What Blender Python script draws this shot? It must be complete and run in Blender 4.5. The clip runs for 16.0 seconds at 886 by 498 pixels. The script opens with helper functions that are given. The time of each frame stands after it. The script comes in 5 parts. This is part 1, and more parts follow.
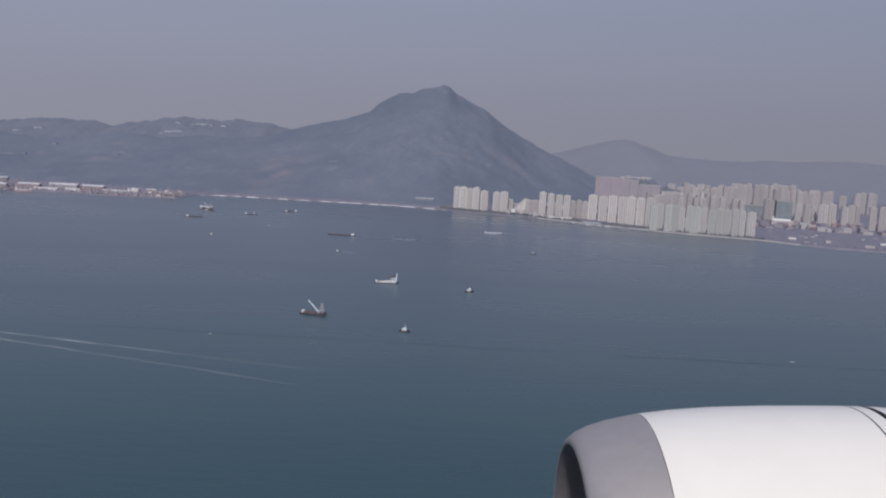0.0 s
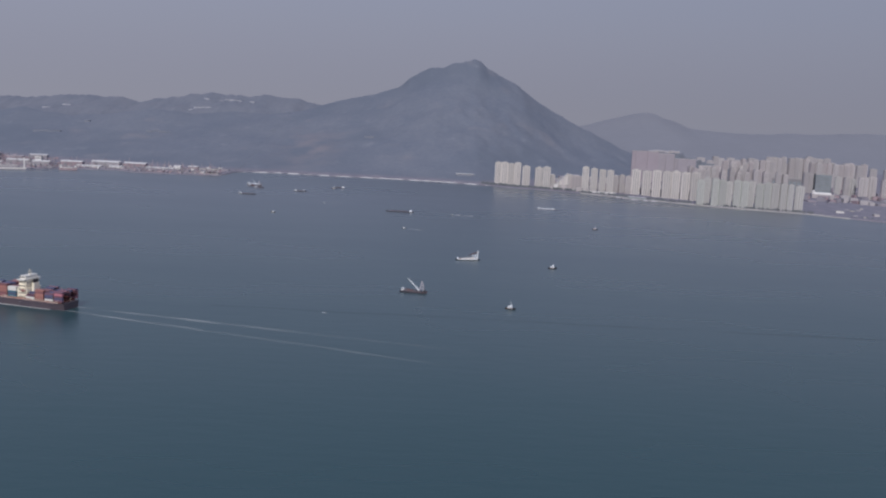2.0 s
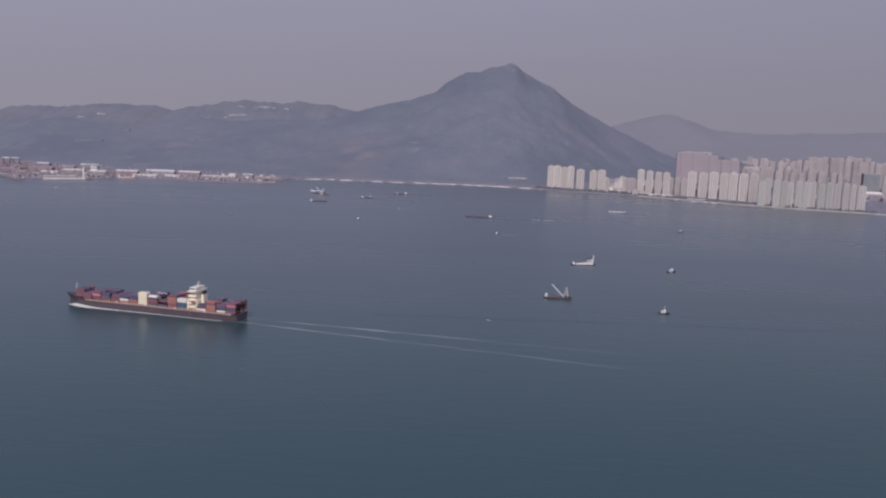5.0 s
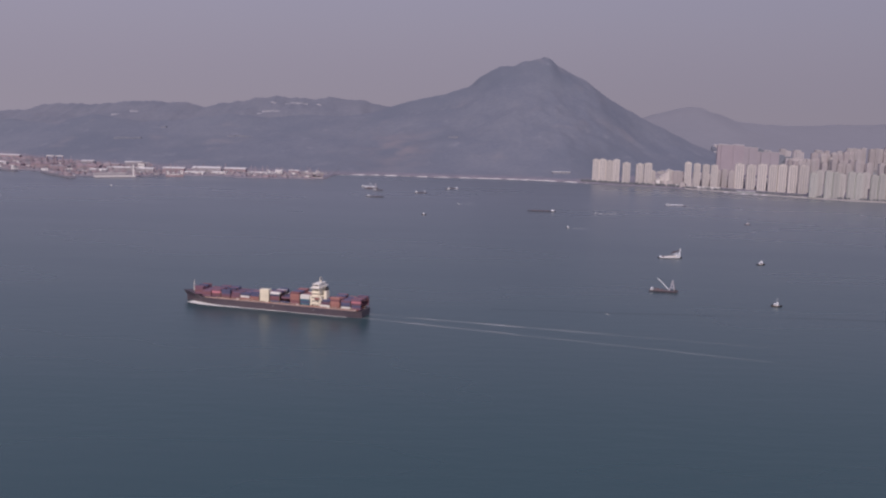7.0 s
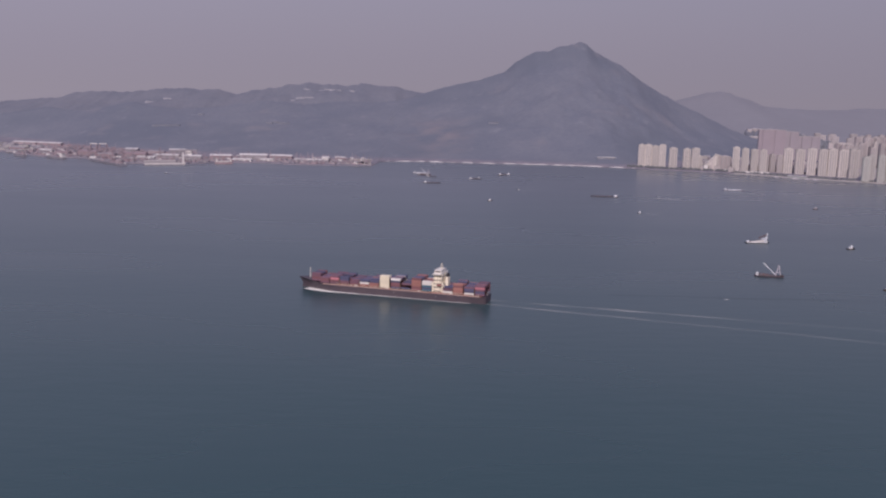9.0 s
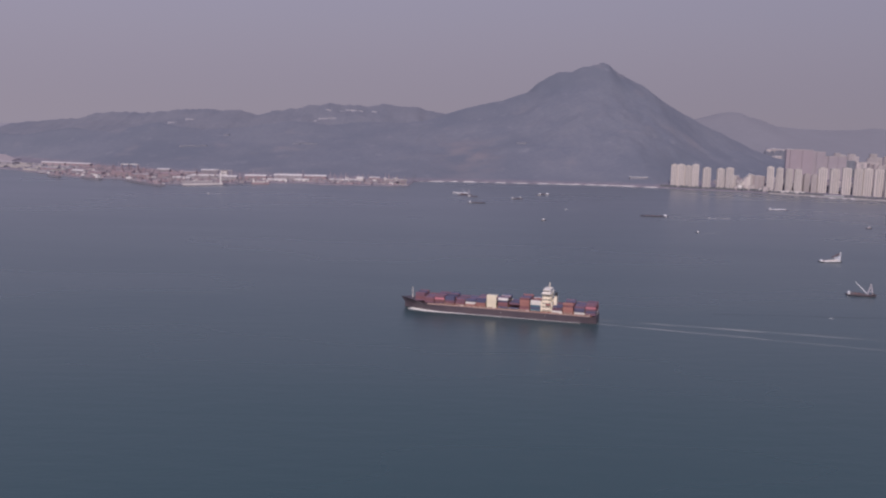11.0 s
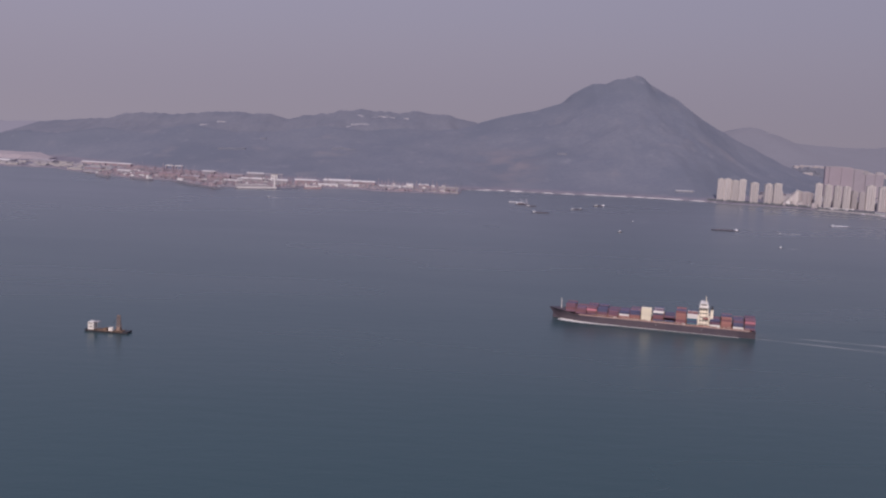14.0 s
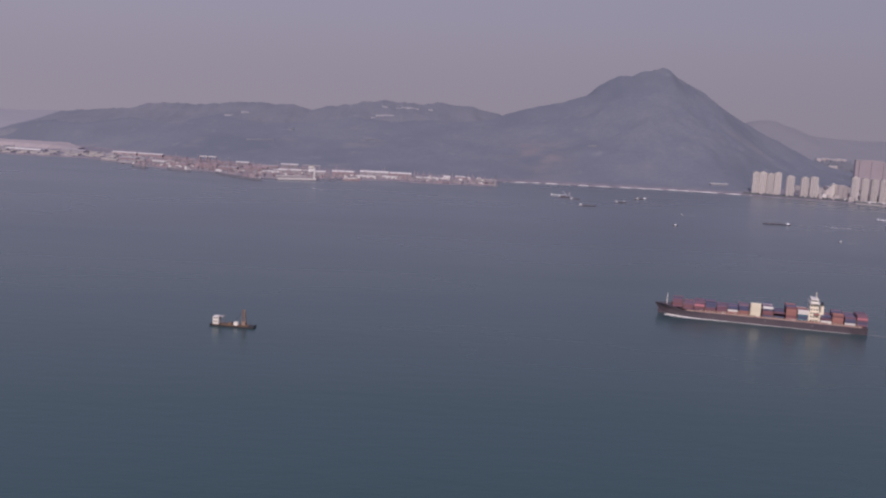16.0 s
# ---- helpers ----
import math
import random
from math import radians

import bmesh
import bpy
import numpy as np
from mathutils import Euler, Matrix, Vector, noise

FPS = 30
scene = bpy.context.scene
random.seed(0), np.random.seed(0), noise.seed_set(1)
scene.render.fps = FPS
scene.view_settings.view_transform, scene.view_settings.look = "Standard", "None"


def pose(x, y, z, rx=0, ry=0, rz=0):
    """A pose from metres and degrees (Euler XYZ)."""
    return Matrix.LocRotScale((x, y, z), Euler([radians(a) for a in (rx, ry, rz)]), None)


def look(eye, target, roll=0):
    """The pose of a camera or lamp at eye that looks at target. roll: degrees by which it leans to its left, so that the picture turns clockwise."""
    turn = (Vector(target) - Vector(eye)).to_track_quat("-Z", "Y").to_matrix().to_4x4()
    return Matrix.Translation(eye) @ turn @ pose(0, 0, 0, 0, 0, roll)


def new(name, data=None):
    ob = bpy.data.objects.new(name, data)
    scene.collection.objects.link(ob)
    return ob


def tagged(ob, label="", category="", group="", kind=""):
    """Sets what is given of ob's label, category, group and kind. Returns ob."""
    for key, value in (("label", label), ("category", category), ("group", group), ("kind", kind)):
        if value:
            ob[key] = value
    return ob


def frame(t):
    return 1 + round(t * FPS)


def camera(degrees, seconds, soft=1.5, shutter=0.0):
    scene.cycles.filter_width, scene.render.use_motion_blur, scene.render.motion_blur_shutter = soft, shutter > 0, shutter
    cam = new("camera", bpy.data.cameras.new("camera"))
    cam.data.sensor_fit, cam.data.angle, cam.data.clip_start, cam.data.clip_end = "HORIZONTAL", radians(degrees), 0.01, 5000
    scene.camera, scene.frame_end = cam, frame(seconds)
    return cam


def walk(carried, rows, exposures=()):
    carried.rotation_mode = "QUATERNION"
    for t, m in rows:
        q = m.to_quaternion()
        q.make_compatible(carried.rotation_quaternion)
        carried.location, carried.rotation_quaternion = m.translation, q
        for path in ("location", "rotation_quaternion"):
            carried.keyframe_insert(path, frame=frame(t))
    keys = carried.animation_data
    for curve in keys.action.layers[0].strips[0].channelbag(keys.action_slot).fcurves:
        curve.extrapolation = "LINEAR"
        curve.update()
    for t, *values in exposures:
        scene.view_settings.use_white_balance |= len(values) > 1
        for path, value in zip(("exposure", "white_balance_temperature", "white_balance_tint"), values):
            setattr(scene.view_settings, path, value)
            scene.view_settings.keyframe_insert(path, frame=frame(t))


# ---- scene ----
# camera: an airliner window seat on final approach; the world is laid out at a bit under half size
cam = camera(49.6, 16.0, soft=2.2)
PATH = [  # seconds, x, y, z, yaw, pitch, roll
    (0.0, 9.39, 1.21, 147.12, 0.317, -7.025, 3.245),
    (0.5, -9.29, 0.38, 147.02, 0.145, -6.869, 3.150),
    (1.0, -28.25, -0.31, 146.84, 0.206, -7.075, 3.015),
    (1.5, -47.43, -0.87, 146.58, 0.225, -7.909, 2.848),
    (2.0, -66.80, -1.30, 146.26, 0.325, -8.580, 2.937),
    (2.5, -86.31, -1.61, 145.87, 0.134, -9.094, 2.956),
    (3.0, -105.93, -1.82, 145.43, 0.288, -9.662, 2.977),
    (3.5, -125.63, -1.93, 144.93, 0.017, -9.575, 2.662),
    (4.0, -145.36, -1.94, 144.39, -0.260, -9.098, 2.384),
    (4.2, -153.26, -1.93, 144.16, -0.140, -8.828, 2.196),
    (6.3, -235.96, -1.00, 141.39, -0.150, -8.052, 2.225),
    (6.5, -243.78, -0.86, 141.10, -0.088, -7.976, 2.211),
    (7.0, -263.27, -0.45, 140.36, 0.108, -8.662, 1.699),
    (7.5, -282.66, 0.00, 139.61, 0.307, -9.100, 1.603),
    (8.0, -301.96, 0.50, 138.85, 0.479, -9.340, 1.376),
    (8.5, -321.14, 1.04, 138.09, 0.398, -9.507, 1.401),
    (9.0, -340.22, 1.61, 137.33, 0.399, -9.470, 1.400),
    (9.2, -347.82, 1.84, 137.02, 0.397, -9.382, 1.400),
    (11.3, -426.67, 4.54, 133.97, -0.026, -8.126, 1.340),
    (11.5, -434.10, 4.81, 133.70, -0.057, -8.084, 1.340),
    (12.0, -452.66, 5.50, 133.04, -0.010, -8.058, 1.431),
    (12.5, -471.17, 6.19, 132.42, -0.294, -7.891, 1.690),
    (13.0, -489.67, 6.89, 131.84, -0.460, -7.873, 2.055),
    (13.5, -508.18, 7.58, 131.31, -0.676, -7.741, 2.515),
    (14.0, -526.73, 8.28, 130.82, -0.714, -7.735, 2.753),
    (14.5, -545.35, 8.97, 130.39, -0.720, -7.988, 2.855),
    (15.0, -564.07, 9.66, 130.02, -0.822, -7.966, 2.937),
    (15.5, -582.93, 10.34, 129.71, -1.003, -8.044, 3.011),
    (16.0, -601.97, 11.01, 129.47, -1.022, -8.277, 3.016),
]
EXPOSURES = [(0.0, 0.0, 6350, 9), (3.4, 0.0, 6370, 10), (4.1, 0.0, 6600, 15), (6.4, 0.0, 6740, 20), (7.3, 0.0, 6900, 25), (16.0, 0.0, 6900, 25)]
walk(cam, [(t, pose(x, y, z, 0, 0, yaw) @ pose(0, 0, 0, 90 + pitch, 0, 0) @ pose(0, 0, 0, 0, 0, roll)) for t, x, y, z, yaw, pitch, roll in PATH], EXPOSURES)

# ---- world and sun ----
SUN_AZ, SUN_EL = radians(188.0), radians(38.0)   # azimuth from +y, clockwise: behind and to the left of the view
world = bpy.data.worlds.new("hazy_sky")
scene.world = world
world.use_nodes = True
wn, wl = world.node_tree.nodes, world.node_tree.links
wn.clear()
w_out = wn.new("ShaderNodeOutputWorld")
w_bg = wn.new("ShaderNodeBackground")
w_sky = wn.new("ShaderNodeTexSky")
w_sky.sky_type, w_sky.sun_disc = "NISHITA", False
w_sky.sun_elevation, w_sky.sun_rotation = SUN_EL, SUN_AZ
w_sky.air_density, w_sky.dust_density, w_sky.ozone_density = 1.2, 6.0, 1.0
w_sc = wn.new("ShaderNodeVectorMath")
w_sc.operation = "SCALE"
w_sc.inputs["Scale"].default_value = 0.012
wl.new(w_sky.outputs[0], w_sc.inputs[0])
w_co = wn.new("ShaderNodeTexCoord")
w_sep = wn.new("ShaderNodeSeparateXYZ")
wl.new(w_co.outputs["Generated"], w_sep.inputs[0])
w_ramp = wn.new("ShaderNodeValToRGB")
w_map = wn.new("ShaderNodeMapRange")
w_map.inputs["From Min"].default_value, w_map.inputs["From Max"].default_value = -0.1, 0.5
wl.new(w_sep.outputs["Z"], w_map.inputs[0])
wl.new(w_map.outputs[0], w_ramp.inputs[0])
HAZE = [(0.0, (0.246, 0.247, 0.299)), (0.16, (0.246, 0.247, 0.301)), (0.33, (0.238, 0.249, 0.332)), (1.0, (0.24, 0.28, 0.42))]
while len(w_ramp.color_ramp.elements) < len(HAZE):
    w_ramp.color_ramp.elements.new(0.5)
for el, (p, c) in zip(w_ramp.color_ramp.elements, HAZE):
    el.position, el.color = p, (*c, 1)
w_add = wn.new("ShaderNodeVectorMath")
w_add.operation = "ADD"
wl.new(w_sc.outputs[0], w_add.inputs[0])
wl.new(w_ramp.outputs[0], w_add.inputs[1])
# the haze is a little brighter towards the west
w_west = wn.new("ShaderNodeMapRange")
w_west.inputs["From Min"].default_value, w_west.inputs["From Max"].default_value = -0.6, 0.6
w_west.inputs["To Min"].default_value, w_west.inputs["To Max"].default_value = 1.13, 0.95
wl.new(w_sep.outputs["X"], w_west.inputs[0])
wl.new(w_west.outputs[0], w_bg.inputs[1])
wl.new(w_add.outputs[0], w_bg.inputs[0])
wl.new(w_bg.outputs[0], w_out.inputs[0])

sun = new("sun", bpy.data.lights.new("sun", "SUN"))
sun.data.energy, sun.data.angle, sun.data.color = 2.4, radians(3.0), (1.0, 0.94, 0.88)
sun_from = Vector((math.sin(SUN_AZ) * math.cos(SUN_EL), math.cos(SUN_AZ) * math.cos(SUN_EL), math.sin(SUN_EL)))
sun.matrix_world = look(sun_from * 400 + Vector((0, 0, 200)), (0, 0, 200))


# ---- materials ----
def mat(name, col, rough=0.7, vary=0.15, scale=0.2, fine=2.0, bump=0.0, metal=0.0, col2=None, rand=0.0):
    """Principled surface whose colour varies at two scales, towards col2 or towards a darker tone."""
    m = bpy.data.materials.new(name)
    m.use_nodes = True
    n, l = m.node_tree.nodes, m.node_tree.links
    b = n["Principled BSDF"]
    b.inputs["Roughness"].default_value, b.inputs["Metallic"].default_value = rough, metal
    co = n.new("ShaderNodeTexCoord")
    big, small = n.new("ShaderNodeTexNoise"), n.new("ShaderNodeTexNoise")
    big.inputs["Scale"].default_value, small.inputs["Scale"].default_value = scale, fine
    big.inputs["Detail"].default_value, small.inputs["Detail"].default_value = 4, 5
    l.new(co.outputs["Object"], big.inputs["Vector"])
    l.new(co.outputs["Object"], small.inputs["Vector"])
    add = n.new("ShaderNodeMath")
    add.operation = "MULTIPLY_ADD"
    add.inputs[1].default_value = 0.5
    half = n.new("ShaderNodeMath")
    half.operation = "MULTIPLY"
    half.inputs[1].default_value = 0.5
    l.new(small.outputs["Fac"], half.inputs[0])
    l.new(big.outputs["Fac"], add.inputs[0])
    l.new(half.outputs[0], add.inputs[2])
    ramp = n.new("ShaderNodeMapRange")
    ramp.inputs["From Min"].default_value, ramp.inputs["From Max"].default_value = 0.35, 0.65
    l.new(add.outputs[0], ramp.inputs[0])
    mix = n.new("ShaderNodeMixRGB")
    mix.inputs[1].default_value = (*col, 1)
    mix.inputs[2].default_value = (*(col2 or [c * (1 - 2 * vary) for c in col]), 1)
    l.new(ramp.outputs[0], mix.inputs[0])
    last = mix.outputs[0]
    if rand:
        info = n.new("ShaderNodeObjectInfo")
        mr = n.new("ShaderNodeMapRange")
        mr.inputs["To Min"].default_value, mr.inputs["To Max"].default_value = 1 - rand, 1 + rand
        l.new(info.outputs["Random"], mr.inputs[0])
        sc = n.new("ShaderNodeVectorMath")
        sc.operation = "SCALE"
        l.new(last, sc.inputs[0])
        l.new(mr.outputs[0], sc.inputs["Scale"])
        last = sc.outputs[0]
    l.new(last, b.inputs["Base Color"])
    if bump:
        bp = n.new("ShaderNodeBump")
        bp.inputs["Strength"].default_value, bp.inputs["Distance"].default_value = bump, 1.0 / fine
        l.new(small.outputs["Fac"], bp.inputs["Height"])
        l.new(bp.outputs[0], b.inputs["Normal"])
    return m


def facade(name, col, dark, floor=1.4, bay=2.2):
    """Painted concrete with rows of small windows, one row a storey, and faint uneven tone."""
    m = mat(name, col, 0.8, 0.06, 0.05, 0.6, rand=0.17)
    n, l = m.node_tree.nodes, m.node_tree.links
    b = n["Principled BSDF"]
    base = b.inputs["Base Color"].links[0].from_socket
    co = n.new("ShaderNodeTexCoord")
    sep = n.new("ShaderNodeSeparateXYZ")
    l.new(co.outputs["Object"], sep.inputs[0])
    xy = n.new("ShaderNodeMath")
    l.new(sep.outputs[0], xy.inputs[0])
    l.new(sep.outputs[1], xy.inputs[1])
    cells = []
    for src, size, share in ((xy.outputs[0], bay, 0.45), (sep.outputs[2], floor, 0.5)):
        d = n.new("ShaderNodeMath")
        d.operation = "DIVIDE"
        d.inputs[1].default_value = size
        l.new(src, d.inputs[0])
        f = n.new("ShaderNodeMath")
        f.operation = "FRACT"
        l.new(d.outputs[0], f.inputs[0])
        g = n.new("ShaderNodeMath")
        g.operation = "LESS_THAN"
        g.inputs[1].default_value = share
        l.new(f.outputs[0], g.inputs[0])
        cells.append(g)
    both = n.new("ShaderNodeMath")
    both.operation = "MULTIPLY"
    l.new(cells[0].outputs[0], both.inputs[0])
    l.new(cells[1].outputs[0], both.inputs[1])
    mix = n.new("ShaderNodeMixRGB")
    l.new(both.outputs[0], mix.inputs[0])
    l.new(base, mix.inputs[1])
    mix.inputs[2].default_value = (*dark, 1)
    l.new(mix.outputs[0], b.inputs["Base Color"])
    return m


def sea_material():
    m = bpy.data.materials.new("sea_water")
    m.use_nodes = True
    n, l = m.node_tree.nodes, m.node_tree.links
    b = n["Principled BSDF"]
    b.inputs["IOR"].default_value = 1.54
    co = n.new("ShaderNodeTexCoord")
    mp = n.new("ShaderNodeMapping")
    mp.inputs["Scale"].default_value = (0.35, 1.0, 1.0)
    mp.inputs["Rotation"].default_value = (0, 0, radians(-8))
    l.new(co.outputs["Object"], mp.inputs[0])
    broad, wave, chop = (n.new("ShaderNodeTexNoise") for _ in range(3))
    for tex, sc, det in ((broad, 0.006, 3), (wave, 0.12, 6), (chop, 0.7, 4)):
        tex.inputs["Scale"].default_value, tex.inputs["Detail"].default_value = sc, det
        l.new(mp.outputs[0], tex.inputs["Vector"])
    mix = n.new("ShaderNodeMixRGB")
    mix.inputs[1].default_value, mix.inputs[2].default_value = (0.004, 0.040, 0.045, 1), (0.016, 0.060, 0.069, 1)
    l.new(broad.outputs["Fac"], mix.inputs[0])
    # haze over the far water, imitated by paling the base colour with distance
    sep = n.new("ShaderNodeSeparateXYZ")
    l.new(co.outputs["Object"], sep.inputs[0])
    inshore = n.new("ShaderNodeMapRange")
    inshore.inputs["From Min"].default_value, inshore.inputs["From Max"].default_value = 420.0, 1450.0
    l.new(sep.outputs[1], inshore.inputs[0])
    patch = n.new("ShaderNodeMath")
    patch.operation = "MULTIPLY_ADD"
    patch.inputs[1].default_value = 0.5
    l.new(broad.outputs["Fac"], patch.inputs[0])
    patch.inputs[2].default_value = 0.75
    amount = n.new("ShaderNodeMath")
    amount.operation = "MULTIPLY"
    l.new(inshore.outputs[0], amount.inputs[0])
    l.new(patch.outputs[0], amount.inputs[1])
    far_haze = n.new("ShaderNodeMixRGB")
    l.new(amount.outputs[0], far_haze.inputs[0])
    l.new(mix.outputs[0], far_haze.inputs[1])
    far_haze.inputs[2].default_value = (0.104, 0.124, 0.153, 1)
    l.new(far_haze.outputs[0], b.inputs["Base Color"])
    rr = n.new("ShaderNodeMapRange")
    rr.inputs["From Min"].default_value, rr.inputs["From Max"].default_value = 0.35, 0.65
    rr.inputs["To Min"].default_value, rr.inputs["To Max"].default_value = 0.26, 0.31
    l.new(broad.outputs["Fac"], rr.inputs[0])
    l.new(rr.outputs[0], b.inputs["Roughness"])
    b1, b2 = n.new("ShaderNodeBump"), n.new("ShaderNodeBump")
    b1.inputs["Strength"].default_value, b1.inputs["Distance"].default_value = 0.5, 0.33
    b2.inputs["Strength"].default_value, b2.inputs["Distance"].default_value = 0.5, 0.10
    l.new(wave.outputs["Fac"], b1.inputs["Height"])
    l.new(chop.outputs["Fac"], b2.inputs["Height"])
    l.new(b1.outputs[0], b2.inputs["Normal"])
    l.new(b2.outputs[0], b.inputs["Normal"])
    return m


def foam_material(name, cover, stretch=0.12, scale=0.5, swing=0.35):
    """White foam, broken up by noise into streaks with clear water between."""
    m = bpy.data.materials.new(name)
    m.use_nodes = True
    n, l = m.node_tree.nodes, m.node_tree.links
    b = n["Principled BSDF"]
    b.inputs["Base Color"].default_value, b.inputs["Roughness"].default_value = (0.92, 0.93, 0.92, 1), 0.9
    co = n.new("ShaderNodeTexCoord")
    mp = n.new("ShaderNodeMapping")
    mp.inputs["Scale"].default_value = (stretch, 1, 1)
    l.new(co.outputs["Object"], mp.inputs[0])
    tx = n.new("ShaderNodeTexNoise")
    tx.inputs["Scale"].default_value, tx.inputs["Detail"].default_value = scale, 6
    l.new(mp.outputs[0], tx.inputs["Vector"])
    mr = n.new("ShaderNodeMapRange")
    mr.inputs["From Min"].default_value, mr.inputs["From Max"].default_value = 0.35, 0.7
    mr.inputs["To Min"].default_value, mr.inputs["To Max"].default_value = max(0.0, cover - swing), min(1.0, cover + swing)
    l.new(tx.outputs["Fac"], mr.inputs[0])
    l.new(mr.outputs[0], b.inputs["Alpha"])
    return m


def land_material():
    """Wooded slopes with bare soil and pale rock; low flat ground is bare. Haze is mixed into the colours."""
    m = mat("haze_toned_land", (0.128, 0.149, 0.199), 0.95, 0.2, 0.010, 0.11, bump=0.05, col2=(0.166, 0.181, 0.224))
    n, l = m.node_tree.nodes, m.node_tree.links
    b = n["Principled BSDF"]
    last = b.inputs["Base Color"].links[0].from_socket
    co = n.new("ShaderNodeTexCoord")

    def mask(scale, detail, low, high, most):
        tex, mr = n.new("ShaderNodeTexNoise"), n.new("ShaderNodeMapRange")
        tex.inputs["Scale"].default_value, tex.inputs["Detail"].default_value = scale, detail
        l.new(co.outputs["Object"], tex.inputs["Vector"])
        mr.inputs["From Min"].default_value, mr.inputs["From Max"].default_value, mr.inputs["To Max"].default_value = low, high, most
        l.new(tex.outputs["Fac"], mr.inputs[0])
        return mr.outputs[0]

    def blend(amount, under, colour):
        mix = n.new("ShaderNodeMixRGB")
        l.new(amount, mix.inputs[0])
        l.new(under, mix.inputs[1])
        mix.inputs[2].default_value = (*colour, 1)
        return mix.outputs[0]

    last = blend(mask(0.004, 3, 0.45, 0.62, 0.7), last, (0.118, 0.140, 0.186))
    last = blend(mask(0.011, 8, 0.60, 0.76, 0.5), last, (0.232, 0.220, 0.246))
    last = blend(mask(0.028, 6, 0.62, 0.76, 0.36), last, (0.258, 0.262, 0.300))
    # the old quarry at the foot of the mountain
    far = n.new("ShaderNodeVectorMath")
    far.operation = "DISTANCE"
    squash = n.new("ShaderNodeVectorMath")
    squash.operation = "MULTIPLY"
    squash.inputs[1].default_value = (1.0, 0.25, 1.7)
    l.new(co.outputs["Object"], squash.inputs[0])
    l.new(squash.outputs[0], far.inputs[0])
    far.inputs[1].default_value = (-378.0, 495.0, 82.0)
    near = n.new("ShaderNodeMapRange")
    near.inputs["From Min"].default_value, near.inputs["From Max"].default_value = 100.0, 10.0
    l.new(far.outputs["Value"], near.inputs[0])
    both = n.new("ShaderNodeMath")
    both.operation = "MULTIPLY"
    l.new(near.outputs[0], both.inputs[0])
    l.new(mask(0.022, 6, 0.38, 0.62, 0.8), both.inputs[1])
    last = blend(both.outputs[0], last, (0.208, 0.194, 0.222))
    sep = n.new("ShaderNodeSeparateXYZ")
    l.new(co.outputs["Object"], sep.inputs[0])
    low = n.new("ShaderNodeMapRange")
    low.inputs["From Min"].default_value, low.inputs["From Max"].default_value = 6.0, 3.0
    l.new(sep.outputs[2], low.inputs[0])
    flat = n.new("ShaderNodeMixRGB")
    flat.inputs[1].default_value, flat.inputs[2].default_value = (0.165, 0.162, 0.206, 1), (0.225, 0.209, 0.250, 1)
    l.new(mask(0.05, 6, 0.35, 0.65, 1.0), flat.inputs[0])
    mix2 = n.new("ShaderNodeMixRGB")
    l.new(low.outputs[0], mix2.inputs[0])
    l.new(last, mix2.inputs[1])
    l.new(flat.outputs[0], mix2.inputs[2])
    l.new(mix2.outputs[0], b.inputs["Base Color"])
    return m


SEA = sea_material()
FAINT = foam_material("spent_wake_foam", 0.035, 0.08, 0.25, 0.09)
SIDE_FOAM = foam_material("side_foam", 0.72, 0.10, 0.5, 0.35)
FOAM, WAKE_FOAM, TRAIL = foam_material("bow_foam", 1.1), foam_material("wake_foam", 0.11, 0.10, 0.30, 0.15), foam_material("boat_foam", 0.45, 0.3, 0.5, 0.4)
SLICK = foam_material("dark_slick", -0.10, 0.03, 0.3)
SLICK.node_tree.nodes["Principled BSDF"].inputs["Base Color"].default_value = (0.012, 0.028, 0.034, 1)
LAND = land_material()
# the three land tones below grow paler with distance, imitating haze in colour
MID_LAND = mat("haze_paled_woods", (0.140, 0.157, 0.203), 0.95, 0.1, 0.010, 0.11, bump=0.05, col2=(0.184, 0.193, 0.232))
FAR_LAND = mat("haze_paled_far_woods", (0.214, 0.221, 0.259), 0.95, 0.03, 0.004, 0.03)
HAZE_BACKDROP = mat("haze_toned_backdrop", (0.272, 0.272, 0.320), 0.95, 0.02, 0.004, 0.03)
SAND = mat("pale_shore_stone", (0.58, 0.56, 0.55), 0.9, 0.15, 0.06, 0.8)
BEACH = mat("broken_pale_beach", (0.64, 0.63, 0.65), 0.9, 0.2, 0.025, 0.3, col2=(0.38, 0.38, 0.42))
SCRUB = mat("shore_trees", (0.10, 0.115, 0.13), 0.95, 0.2, 0.1, 1.0, col2=(0.135, 0.148, 0.165))
BEIGE = facade("beige_tower_wall", (0.60, 0.57, 0.56), (0.43, 0.412, 0.425))
GREY = facade("grey_tower_wall", (0.442, 0.462, 0.455), (0.338, 0.35, 0.355))
# haze is put into the colour of HAZY and MAUVE, partly PINK and ROSE
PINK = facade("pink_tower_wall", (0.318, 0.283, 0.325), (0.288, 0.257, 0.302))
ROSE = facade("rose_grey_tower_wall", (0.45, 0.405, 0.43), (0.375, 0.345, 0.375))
WARM_GREY = facade("warm_grey_tower_wall", (0.465, 0.462, 0.468), (0.36, 0.355, 0.37))
HAZY = facade("haze_pale_tower_wall", (0.45, 0.425, 0.45), (0.375, 0.355, 0.388))
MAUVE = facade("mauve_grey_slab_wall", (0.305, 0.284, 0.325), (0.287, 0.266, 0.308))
MUTED = facade("muted_tower_wall", (0.49, 0.455, 0.47), (0.36, 0.34, 0.37))
ROOF = mat("roof_slab", (0.44, 0.42, 0.42), 0.9)
# BAY and SLOT: darker greys standing in for windows, doors and shaded recesses
BAY = mat("grey_window_strip", (0.35, 0.343, 0.365), 0.6, 0.1, 0.3, 1.5)
